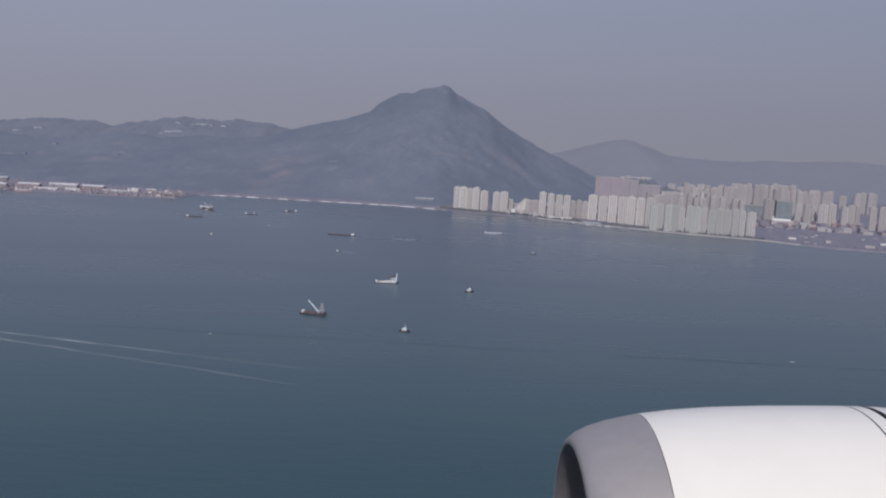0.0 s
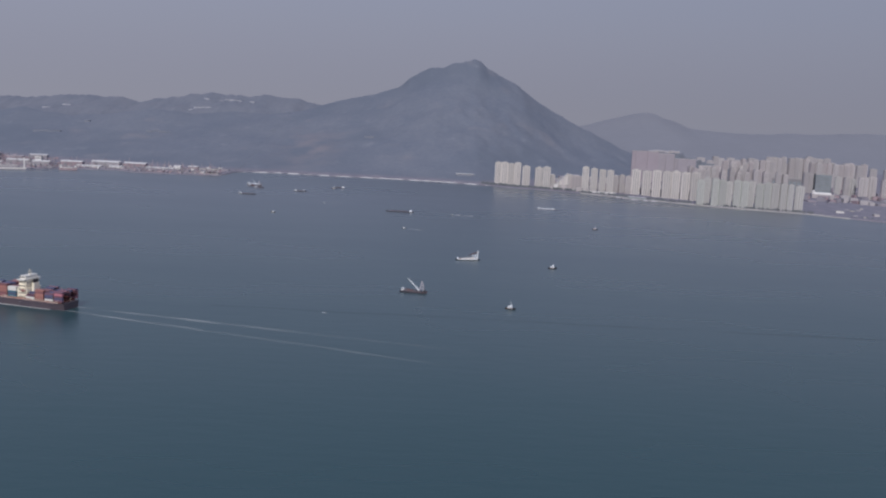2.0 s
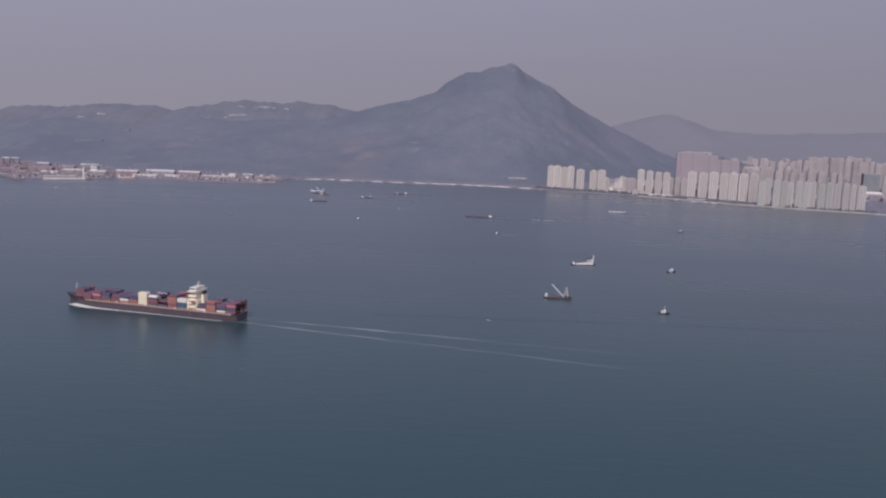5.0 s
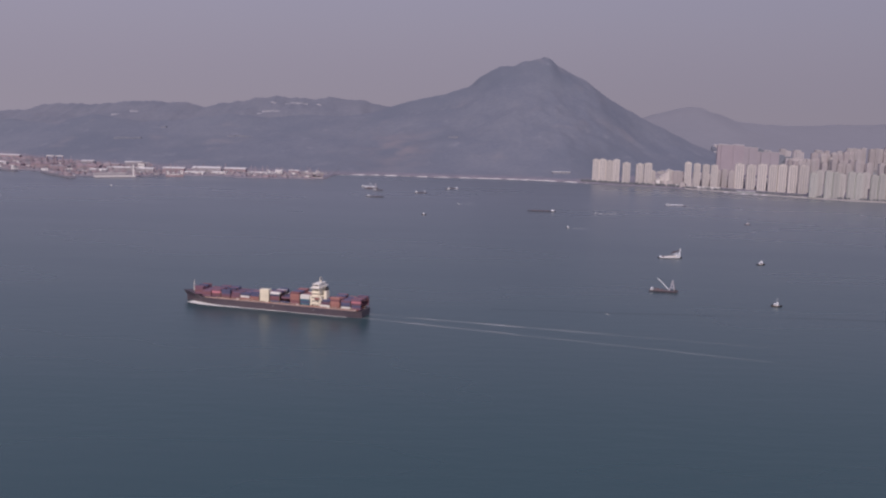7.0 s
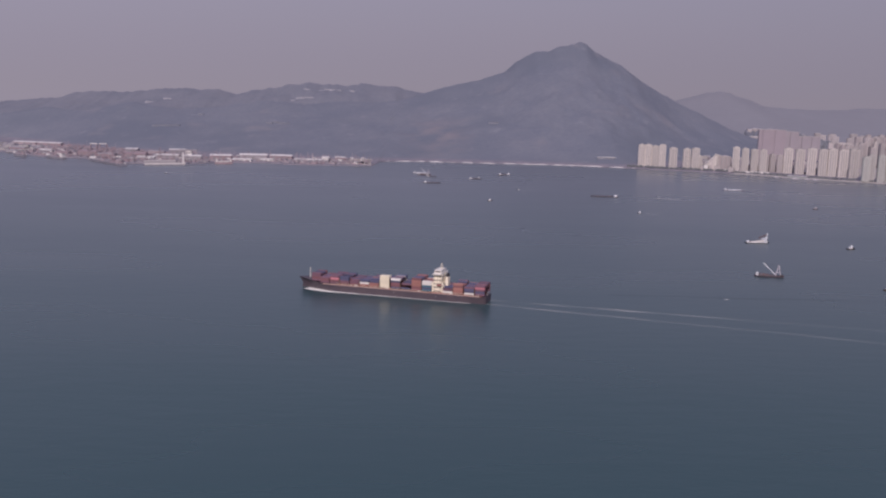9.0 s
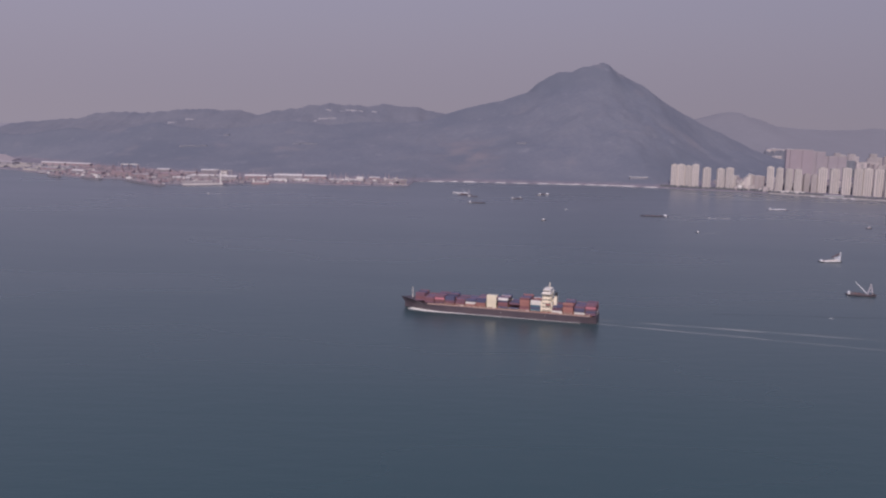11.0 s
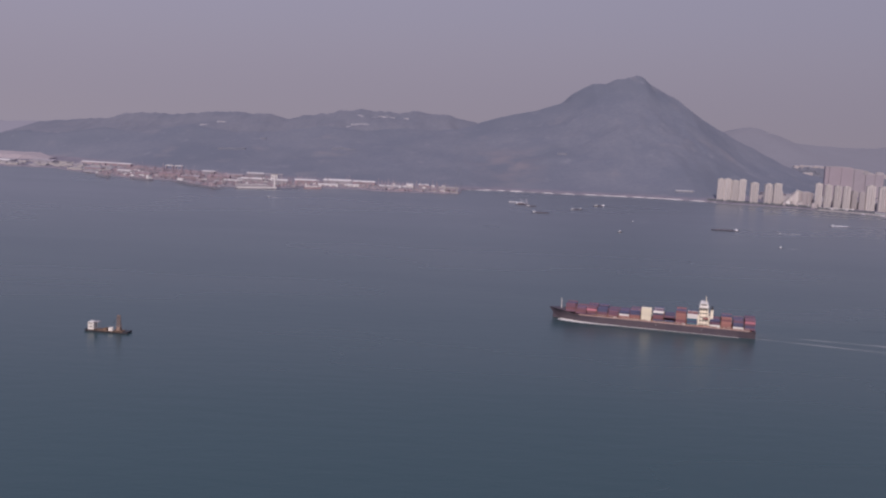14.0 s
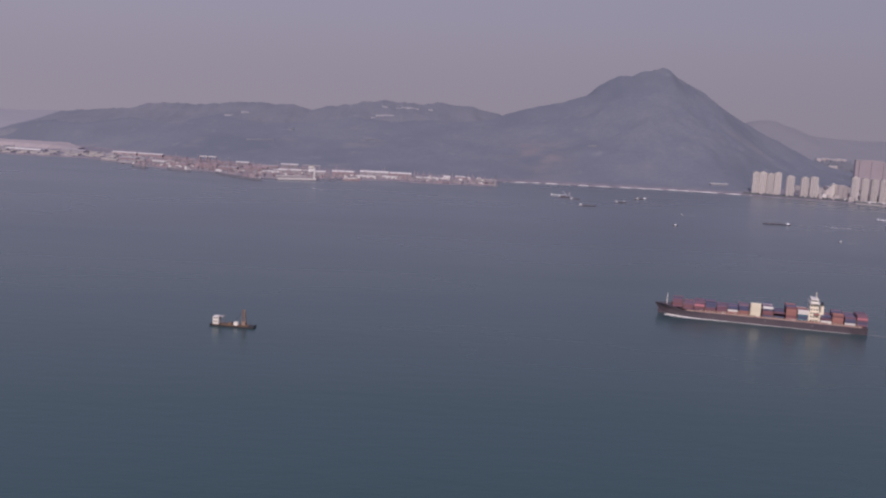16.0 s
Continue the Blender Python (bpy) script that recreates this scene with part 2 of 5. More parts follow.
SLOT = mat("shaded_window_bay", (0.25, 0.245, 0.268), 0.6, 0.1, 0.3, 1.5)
GLASSY = mat("blue_green_curtain_wall", (0.27, 0.31, 0.35), 0.4, 0.2, 0.1, 1.0)
SHED_WHITE = mat("white_sheet_roof", (0.70, 0.69, 0.70), 0.6, 0.08)
# the next three port paints are muted, haze put into their colour
SHED_GREY = mat("haze_lifted_sheet_wall", (0.36, 0.345, 0.385), 0.8, 0.12)
SHED_RED = mat("haze_muted_red_steel", (0.352, 0.275, 0.312), 0.75, 0.15)
QUAY_GREY = mat("haze_lavender_grey_paint", (0.292, 0.28, 0.33), 0.8, 0.15, 0.1, 1.0)
CRANE_STEEL = mat("painted_crane_steel", (0.36, 0.34, 0.365), 0.6)
WHITE = mat("white_ship_paint", (0.78, 0.76, 0.72), 0.5, 0.06, 0.3, 2.0)
CREAM = mat("cream_deckhouse_paint", (0.88, 0.82, 0.69), 0.55, 0.07, 0.3, 2.0)
HULL = mat("dark_hull_paint", (0.064, 0.054, 0.074), 0.55, 0.2, 0.15, 2.0, col2=(0.096, 0.075, 0.09))
# barge hull lightened and blued in colour to imitate haze
BARGE = mat("haze_lightened_barge_hull", (0.115, 0.115, 0.15), 0.7, 0.2, 0.3, 2.0, rand=0.2)
DECK = mat("oxide_red_deck", (0.34, 0.13, 0.09), 0.8, 0.2, 0.3, 2.0)
RUSTY = mat("rusty_steel", (0.20, 0.13, 0.09), 0.8, 0.25, 0.3, 2.0)
DARK = mat("black_steel", (0.035, 0.035, 0.042), 0.6, 0.2, 0.5, 3.0)
OCHRE = mat("ochre_crane_paint", (0.33, 0.235, 0.195), 0.7, 0.15, 0.4, 2.0)
OXIDE = mat("oxide_red_deck_paint", (0.20, 0.105, 0.10), 0.8, 0.25, 0.3, 2.0)
MAST_GREY = mat("pale_lavender_steel", (0.56, 0.54, 0.60), 0.6, 0.12, 0.4, 2.0)
SEA_GREEN = mat("pale_sea_green_canvas", (0.36, 0.41, 0.42), 0.9, 0.1, 0.4, 2.0)
# tree tone greyed and blued so the colour itself carries the haze
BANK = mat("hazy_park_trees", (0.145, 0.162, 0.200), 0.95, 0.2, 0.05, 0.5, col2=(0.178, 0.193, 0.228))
BOAT_WHITE = mat("cool_white_boat_paint", (0.78, 0.82, 0.88), 0.5, 0.08, 0.4, 2.0)
DECK_GREY = mat("worn_grey_deck", (0.175, 0.158, 0.185), 0.85, 0.25, 0.4, 2.5)
# blue-grey hull tone, paled in colour to imitate haze
HAZE_HULL = mat("haze_blue_grey_hull", (0.245, 0.245, 0.295), 0.75, 0.12, 0.1, 1.0)
NACELLE = mat("white_nacelle_paint", (0.87, 0.825, 0.755), 0.28, 0.02, 0.6, 6.0)
LIP = mat("brushed_aluminium_lip", (0.47, 0.425, 0.41), 0.5, 0.06, 1.5, 14.0, metal=0.5)
DUCT = mat("grey_intake_lining", (0.16, 0.148, 0.165), 0.6, 0.1, 2.0, 20.0)
SEAM = mat("dark_panel_joint", (0.05, 0.05, 0.055), 0.6)


# ---- building tools ----
def part(name, bm, material, parent=None, label="", smooth=False):
    """Links a bmesh as one mesh object under a thing or a part."""
    me = bpy.data.meshes.new(name)
    bmesh.ops.recalc_face_normals(bm, faces=bm.faces)
    bm.to_mesh(me)
    bm.free()
    me.materials.append(material)
    if smooth:
        me.shade_smooth()
    ob = new(name, me)
    ob.parent = parent
    return tagged(ob, label)


def thing(name, label, category, x, y, z=0.0, turn=0.0, group="", kind=""):
    """The Empty at the base of a thing."""
    ob = new(name)
    ob.matrix_basis = pose(x, y, z, 0, 0, turn)
    return tagged(ob, label, category, group, kind)


def box(bm, x0, x1, y0, y1, z0, z1, taper=0.0):
    v = [bm.verts.new((x, y, z)) for z, k in ((z0, 0.0), (z1, taper)) for x, y in ((x0 + k, y0 + k), (x1 - k, y0 + k), (x1 - k, y1 - k), (x0 + k, y1 - k))]
    for q in ((3, 2, 1, 0), (4, 5, 6, 7), (0, 1, 5, 4), (1, 2, 6, 5), (2, 3, 7, 6), (3, 0, 4, 7)):
        bm.faces.new([v[i] for i in q])
    return bm


def prism(bm, outline, z0, z1):
    a = [bm.verts.new((x, y, z0)) for x, y in outline]
    b = [bm.verts.new((x, y, z1)) for x, y in outline]
    n = len(a)
    for i in range(n):
        bm.faces.new((a[i], a[(i + 1) % n], b[(i + 1) % n], b[i]))
    bm.faces.new(b)
    bm.faces.new(a[::-1])
    return bm


def rod(bm, p, q, r0, r1=None, n=8):
    """A tapered bar from p to q."""
    p, q = Vector(p), Vector(q)
    t = (q - p).to_track_quat("Z", "Y").to_matrix()
    rings = [[bm.verts.new(c + t @ Vector((r * math.cos(2 * math.pi * i / n), r * math.sin(2 * math.pi * i / n), 0))) for i in range(n)] for c, r in ((p, r0), (q, r0 if r1 is None else r1))]
    for i in range(n):
        bm.faces.new((rings[0][i], rings[0][(i + 1) % n], rings[1][(i + 1) % n], rings[1][i]))
    bm.faces.new(rings[0][::-1])
    bm.faces.new(rings[1])
    return bm


def lathe(bm, profile, n=96):
    """A surface of turning about the x axis from (x, radius) pairs."""
    rings = [[bm.verts.new((x, r * math.cos(2 * math.pi * i / n), r * math.sin(2 * math.pi * i / n))) for i in range(n)] for x, r in profile]
    for a, b in zip(rings, rings[1:]):
        for i in range(n):
            bm.faces.new((a[i], a[(i + 1) % n], b[(i + 1) % n], b[i]))
    return bm


def B():
    return bmesh.new()


def loft(bm, sections):
    """A closed skin over sections of equal point count, capped at both ends."""
    rows = [[bm.verts.new(p) for p in s] for s in sections]
    for a, b in zip(rows, rows[1:]):
        for i in range(len(a) - 1):
            bm.faces.new((a[i], a[i + 1], b[i + 1], b[i]))
        bm.faces.new((a[-1], a[0], b[0], b[-1]))
    bm.faces.new(rows[0][::-1])
    bm.faces.new(rows[-1])
    return bm


# ---- sea and land ----
bm = B()
step = 1000.0
grid = {}
for i in range(-8, 9):
    for j in range(-4, 13):
        grid[i, j] = bm.verts.new((i * step, j * step, 0.0))
for i in range(-8, 8):
    for j in range(-4, 12):
        bm.faces.new((grid[i, j], grid[i + 1, j], grid[i + 1, j + 1], grid[i, j + 1]))
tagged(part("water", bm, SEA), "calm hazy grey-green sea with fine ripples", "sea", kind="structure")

COAST = [(-1900, 2900), (-1799, 2585), (-1678, 2260), (-1541, 1965), (-1411, 1877), (-1276, 1886), (-1165, 1790), (-1059, 1705), (-1003, 1712), (-944, 1655), (-886, 1622), (-786, 1650),
         (-776, 1657), (-740, 1688), (-662, 1704), (-635, 1681), (-541, 1687), (-481, 1702), (-474, 1798), (-456, 1815), (-398, 1830), (-297, 1822), (-201, 1826), (-93, 1822), (-4, 1792), (40, 1768), (87, 1755), (139, 1740),
         (215, 1690), (304, 1631), (391, 1584), (510, 1547), (552, 1510), (600, 1475), (675, 1455), (900, 1395), (5000, 1200)]
FOOT = [(-1900, 2945), (-1806, 2608), (-1723, 2385), (-1669, 2313), (-1614, 2300), (-1411, 2230), (-1258, 2130), (-1157, 2040), (-1001, 1920), (-851, 1880), (-701, 1850), (-521, 1815), (-456, 1819), (-398, 1833), (-297, 1825), (-201, 1829), (-93, 1825), (-20, 1802), (63, 1905), (256, 2079), (429, 2215), (720, 2405), (5000, 2400)]
CREST = [(-1900, 2990, 2), (-1790, 2600, 2), (-1717, 2450, 11), (-1637, 2400, 38), (-1527, 2340, 58), (-1437, 2330, 54), (-1328, 2340, 72), (-1228, 2330, 66), (-1119, 2340, 90), (-999, 2330, 74),
         (-899, 2340, 83), (-799, 2330, 101), (-700, 2350, 93), (-600, 2360, 104), (-520, 2390, 100), (-450, 2440, 112), (-410, 2471, 128), (-370, 2471, 141), (-335, 2471, 150), (-273, 2471, 163),
         (-213, 2471, 184), (-187, 2471, 208), (-160, 2471, 225), (-135, 2471, 239), (-100, 2471, 238), (-84, 2471, 246), (-54, 2471, 256), (-26, 2471, 264), (-10, 2471, 258), (8, 2471, 244), (50, 2471, 222),
         (80, 2471, 210), (105, 2471, 189), (140, 2471, 168), (180, 2471, 143), (235, 2471, 115), (290, 2471, 91), (330, 2471, 72), (363, 2471, 56), (413, 2471, 38), (480, 2471, 24), (640, 2471, 4), (5000, 2471, 2)]
BACK = [(-1780, 2), (-1706, 18), (-1683, 43), (-1607, 72), (-1515, 82), (-1430, 90), (-1328, 111), (-1243, 108), (-1150, 120), (-1010, 123), (-933, 112), (-880, 122), (-840, 129), (-763, 144), (-685, 141), (-593, 145), (-500, 142), (-430, 125), (-350, 104), (-200, 46)]


def along(table, x, k=1):
    return float(np.interp(x, [row[0] for row in table], [row[k] for row in table]))


def height(x, y):
    """The lie of the land: flat made ground by the shore, then spurs and gullies up to the crest."""
    foot, cy, cz = along(FOOT, x), along(CREST, x, 1), along(CREST, x, 2)
    if y <= foot:
        return 2.0
    s = (y - foot) / (cy - foot)
    if s < 1:
        drift = (1 - s) * s * 4 * (46 * noise.noise(Vector((x * 0.006, y * 0.006, 5.0))) + 20 * noise.noise(Vector((x * 0.017, y * 0.014, 8.0))))
        broad = sum(along(CREST, x + drift + d, 2) for d in (-90, -60, -30, 0, 30, 60, 90)) / 7
        cz = broad + (along(CREST, x + drift, 2) - broad) * s ** 3
    if s > 1:
        return max(2.0, cz * max(0.0, 1 - (s - 1) * 0.9) * (1 + 0.014 * noise.fractal(Vector((x * 0.018, cy * 0.006, 11.0)), 0.7, 2.0, 6)))
    spur = noise.ridged_multi_fractal(Vector((x * 0.0042, y * 0.0020, 3.0)), 1.0, 2.1, 5, 1.0, 2.0)
    lump = noise.fractal(Vector((x * 0.02, y * 0.02, 7.0)), 0.7, 2.0, 5)
    h = cz * s ** 1.25
    h += (spur - 0.9) * 0.085 * cz * s * (1 - s) * 2.0 + lump * 0.022 * cz * math.sin(math.pi * s)
    h += cz * 0.014 * s * s * noise.fractal(Vector((x * 0.018, y * 0.006, 11.0)), 0.7, 2.0, 6)
    return max(2.0, 2.0 + h * (cz - 2) / max(cz, 1))


def land():
    xs = np.concatenate([np.arange(-1860, 760, 7.0), np.arange(760, 5001, 62.0)])
    vs = np.concatenate([[0, 0, 0.004], np.linspace(0.02, 1, 120)])
    verts, faces = [], []
    for x in xs:
        c = along(COAST, x) + 3 * noise.noise(Vector((x * 0.05, 0, 0)))
        for k, v in enumerate(vs):
            y = c + v * (3050 - c)
            verts.append((x, y, -1.0 if k == 0 else (1.6 if k == 1 else height(x, y))))
    n = len(vs)
    for i in range(len(xs) - 1):
        for k in range(n - 1):
            a = i * n + k
            faces.append((a, a + n, a + n + 1, a + 1))
    me = bpy.data.meshes.new("ground")
    me.from_pydata(verts, [], faces)
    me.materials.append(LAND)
    me.shade_smooth()
    return tagged(new("ground", me), "hazy wooded mountain and hills above a flat built-up shore", "land", kind="structure")


land()

# the ridge behind the western hills
def ridge(x, y):
    s = (y - 2330) / 320.0
    cz = along(BACK, x) * (1 + 0.05 * noise.fractal(Vector((x * 0.02, 0, 9)), 0.7, 2.0, 6))
    z = cz * (0.35 + 0.65 * min(1, s) ** 0.9 if s < 1 else max(0, 1 - 0.9 * (s - 1)))
    z *= min(1.0, max(0.0, s / 0.05))
    return max(0.5, z + cz * 0.07 * math.sin(math.pi * min(1, s)) * noise.fractal(Vector((x * 0.01, y * 0.008, 2)), 0.8, 2.0, 5))


xs, ys = np.arange(-1790, -195, 7.0), np.linspace(2330, 3000, 60)
verts = [(x, y, ridge(x, y)) for x in xs for y in ys]
n = len(ys)
me = bpy.data.meshes.new("back_hills")
me.from_pydata(verts, [], [(i * n + k, (i + 1) * n + k, (i + 1) * n + k + 1, i * n + k + 1) for i in range(len(xs) - 1) for k in range(n - 1)])
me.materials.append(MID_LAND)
me.shade_smooth()
tagged(new("back_hills", me), "hazy wooded ridge behind the port", "hills", kind="structure")

# a far range behind the town, with haze put into its pale colour
FAR = [(-900, 2), (198, 50), (430, 99), (510, 122), (588, 143), (650, 156), (672, 155), (725, 136), (802, 106), (907, 98), (1055, 99), (1265, 106), (1473, 118), (1800, 104), (2400, 70), (3400, 50), (4600, 2)]
xs, ys = np.arange(-900, 4600, 25.0), np.linspace(2900, 4300, 30)
verts = []
for x in xs:
    for y in ys:
        s = (y - 2900) / 700.0
        cz = along(FAR, x) * (1 + 0.05 * noise.fractal(Vector((x * 0.01, y * 0.004, 1)), 1.0, 2.0, 4))
        verts.append((x, y, max(0.5, cz * (s ** 1.1 if s < 1 else max(0, 1 - 0.8 * (s - 1))))))
n = len(ys)
me = bpy.data.meshes.new("far_hills")
me.from_pydata(verts, [], [(i * n + k, (i + 1) * n + k, (i + 1) * n + k + 1, i * n + k + 1) for i in range(len(xs) - 1) for k in range(n - 1)])
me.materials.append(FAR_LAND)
me.shade_smooth()
tagged(new("far_hills", me), "far range of hills, haze-pale in colour", "hills", kind="structure")

# a low haze-coloured rise added to the west, covering the sea's far edge
xs, ys = np.arange(-5200, -1450, 50.0), np.linspace(3000, 3700, 15)
verts = []
for x in xs:
    for y in ys:
        s = (y - 3000) / 450.0
        cz = 52 * min(1.0, (-1450 - x) / 250.0) * (1 + 0.12 * noise.fractal(Vector((x * 0.004, 0, 5)), 1.0, 2.0, 3))
        verts.append((x, y, max(0.4, cz * (min(1, s) ** 0.6) * (1 if s < 1 else max(0, 1.6 - 0.6 * s)))))
n = len(ys)
me = bpy.data.meshes.new("haze_backdrop")
me.from_pydata(verts, [], [(i * n + k, (i + 1) * n + k, (i + 1) * n + k + 1, i * n + k + 1) for i in range(len(xs) - 1) for k in range(n - 1)])
me.materials.append(HAZE_BACKDROP)
me.shade_smooth()
tagged(new("haze_backdrop", me), "low haze-coloured rise added to hide the far edge of the sea", "shore", kind="structure")


# ---- container ship ----
def hull_sections(L, beam, deck, fore, draught=1.5, n=26):
    """Hull stations from stern to bow; x forward, y to port."""
    out = []
    for i in range(n + 1):
        s = i / n
        x = s * L
        top = deck if s < 0.9 else deck + (fore - deck) * min(1.0, (s - 0.9) / 0.035)
        full = beam / 2 * (0.93 + 0.07 * min(1, s / 0.12))
        deck_b = full * (1 if s < 0.84 else max(0.03, 1 - ((s - 0.84) / 0.16) ** 2.4))
        wl_b = full * (0.86 + 0.14 * min(1, s / 0.15)) * (1 if s < 0.74 else max(0.015, 1 - ((s - 0.74) / 0.235) ** 1.7))
        if s > 0.975:
            wl_b = 0.12
        rake = 2.6 * max(0, (s - 0.9) / 0.1)
        keel = -draught
        half = [(x, wl_b * 0.9, keel), (x, wl_b, 0.0), (x, wl_b + (deck_b - wl_b) * 0.35, top * 0.5), (x + rake, deck_b, top)]
        out.append([(a, b, c) for a, b, c in half] + [(a, -b, c) for a, b, c in reversed(half)])
    return out


BOX_L, BOX_W, BOX_H = 6.38, 1.42, 1.33
# red, orange and maroon container paints are muted in colour to imitate haze
PAINTS = {
    "r": mat("brick_red_container", (0.275, 0.122, 0.14), 0.6, 0.12, 0.3, 3.0, rand=0.2),
    "m": mat("maroon_container", (0.20, 0.105, 0.15), 0.6, 0.12, 0.3, 3.0, rand=0.2),
    "b": mat("navy_container", (0.095, 0.10, 0.185), 0.6, 0.12, 0.3, 3.0, rand=0.2),
    "t": mat("blue_green_container", (0.08, 0.20, 0.28), 0.6, 0.12, 0.3, 3.0, rand=0.2),
    "o": mat("orange_container", (0.42, 0.195, 0.175), 0.6, 0.12, 0.3, 3.0, rand=0.15),
    "w": mat("white_container", (0.80, 0.78, 0.76), 0.6, 0.06, 0.3, 3.0, rand=0.05),
    "c": mat("cream_container", (0.84, 0.775, 0.62), 0.6, 0.06, 0.3, 3.0, rand=0.05),
    "p": mat("pink_container", (0.62, 0.235, 0.29), 0.6, 0.1, 0.3, 3.0, rand=0.1),
}


def container_mesh(paint):
    """A box with corner posts standing proud of ribbed sides."""
    b = B()
    l, w, h = BOX_L / 2, BOX_W / 2, BOX_H
    box(b, -l + 0.06, l - 0.06, -w + 0.05, w - 0.05, 0.08, h - 0.10)
    for sx in (-1, 1):
        for sy in (-1, 1):
            cx, cy = sx * (l - 0.08), sy * (w - 0.07)
            box(b, cx - 0.08, cx + 0.08, cy - 0.07, cy + 0.07, 0, h)
    me = bpy.data.meshes.new("container")
    b.to_mesh(me)
    b.free()
    me.materials.append(paint)
    return me


BOXES = {k: container_mesh(p) for k, p in PAINTS.items()}


SALMON = mat("salmon_rail_paint", (0.48, 0.27, 0.23), 0.7, 0.25, 0.12, 1.5, col2=(0.62, 0.50, 0.46))


def container_ship():
    L, beam, deck, fore = 131.0, 16.8, 4.6, 7.0
    ship = thing("container_ship", "part-laden container ship with a dark hull, under way", "container ship", -314.0, 617.0, 0, 164.2)
    ship.scale = (1.01, 1.01, 1.01)
    part("hull", loft(B(), hull_sections(L, beam, deck, fore)), HULL, ship, "dark brown hull with rust")
    b = B()
    for s, e in ((0.02, 0.80),):
        box(b, s * L, e * L, -beam / 2 + 1.2, beam / 2 - 1.2, deck + 0.01, deck + 0.9)
    part("hatch_coaming", b, DECK, ship, "oxide red hatch coamings")
    for side in (-1, 1):
        b = B()
        box(b, 0.03 * L, 0.86 * L, side * (beam / 2 - 0.25) - 0.08, side * (beam / 2 - 0.25) + 0.08, deck - 0.05, deck + 0.55)
        part("bulwark", b, SALMON, ship, "salmon-pink rail strip along the deck edge")
    # the boxes, bay by bay from the bow: how many tiers, and the paints seen on the port side from the top down
    bays = [(118.5, 4, "mmrm"), (111.3, 3, "mrm"), (104.3, 4, "mprm"), (97.2, 4, "bbmr"), (90.0, 2, "mr"), (83.0, 3, "bwo"), (76.0, 3, "boo"), (68.8, 6, "ccccccc"),
            (61.2, 5, "wbrrb"), (54.0, 3, "mmb"), (46.8, 6, "rooorr"), (39.6, 5, "wwtbt"), (25.4, 2, "mw"), (18.4, 5, "orooo"), (11.0, 4, "mbbw"), (3.9, 5, "mpmbm")]
    rng = random.Random(5)
    for x, tiers, paint in bays:
        s = x / L
        room = beam * (1 if s < 0.84 else 1 - ((s + 0.02 - 0.84) / 0.16) ** 2.4)
        rows = max(4, min(11, int(room / (BOX_W + 0.06))))
        base = deck + 0.9 if s < 0.89 else deck + 1.5
        for r in range(rows):
            lift = tiers + (rng.choice((0, 0, 0, -1)) if 0 < r < rows - 1 and paint[0] not in "c" else 0)
            if paint in ("mr", "boo", "mw") and r < rows - 1:
                lift += 1
            if paint[0] == "c" and r < rows - 3:
                lift = 4
            if tiers == 3 and x == 54.0 and r == rows - 1:
                lift = 1
            for k in range(max(1, lift)):
                outer = r in (0, rows - 1)
                if not outer and k < lift - 1:
                    continue
                top_down = min(len(paint) - 1, max(0, tiers - 1 - k))
                c = paint[top_down] if r >= rows - (3 if paint[0] == "c" else 2) else rng.choice("rmbmrbob" + paint[0])
                ob = new("container", BOXES[c])
                ob.parent = ship
                ob.matrix_basis = pose(x, (r - (rows - 1) / 2) * (BOX_W + 0.06), base + k * (BOX_H + 0.01))
    # lashing bridges between the bays
    for x in (115.0, 100.8, 86.5, 72.4, 57.6, 43.2, 21.9, 7.5):
        b = B()
        w = beam / 2 - (0.4 if x < 105 else 3.4)
        for side in (-1, 1):
            box(b, x - 0.18, x + 0.18, side * w - 0.2, side * w + 0.2, deck, deck + 4.6)
        box(b, x - 0.18, x + 0.18, -w, w, deck + 4.2, deck + 4.6)
        part("lashing_bridge", b, RUSTY, ship)
    # accommodation, bridge and funnel
    b = box(B(), 29.0, 37.0, -6.6, 6.6, deck, deck + 6.9)
    box(b, 30.2, 35.4, -6.2, 6.2, deck + 6.9, deck + 12.4)
    for k in range(5):
        x0, x1 = (28.6, 37.4) if k < 2 else (29.8, 35.8)
        box(b, x0, x1, -7.0, 7.0, deck + 2.1 + 2.35 * k, deck + 2.25 + 2.35 * k)
    house = part("deckhouse", b, CREAM, ship, "stepped cream deckhouse with a wide bridge on top")
    for k in range(5):
        face, flank = (37.0, 6.6) if k < 3 else (35.4, 6.2)
        for y in (-4.6, -2.3, 0, 2.3, 4.6):
            part("window", box(B(), face - 0.03, face + 0.04, y - 0.45, y + 0.45, deck + 1.0 + 2.35 * k, deck + 1.8 + 2.35 * k), DARK, house)
        for x in (31.2, 32.9, 34.6):
            part("window", box(B(), x - 0.45, x + 0.45, flank - 0.02, flank + 0.04, deck + 1.0 + 2.35 * k, deck + 1.8 + 2.35 * k), DARK, house)
    b = B()
    for k in range(4):
        z = deck + 0.4 + 2.35 * k
        rod(b, (29.4, 6.75, z), (30.6, 6.75, z + 2.2), 0.12, 0.12, 4)
    part("stair", b, RUSTY, house, "steep outside stair")
    b = box(B(), 30.0, 35.8, -8.2, 8.2, deck + 12.4, deck + 12.9)
    box(b, 30.6, 35.2, -5.6, 5.6, deck + 12.9, deck + 15.0)
    bridge = part("bridge", b, WHITE, ship, "white navigation bridge with wings")
    b = box(B(), 35.18, 35.26, -5.3, 5.3, deck + 13.7, deck + 14.5)
    box(b, 31.0, 35.0, 5.58, 5.64, deck + 13.7, deck + 14.5)
    part("bridge_window", b, DARK, bridge, "dark band of bridge windows")
    b = B()
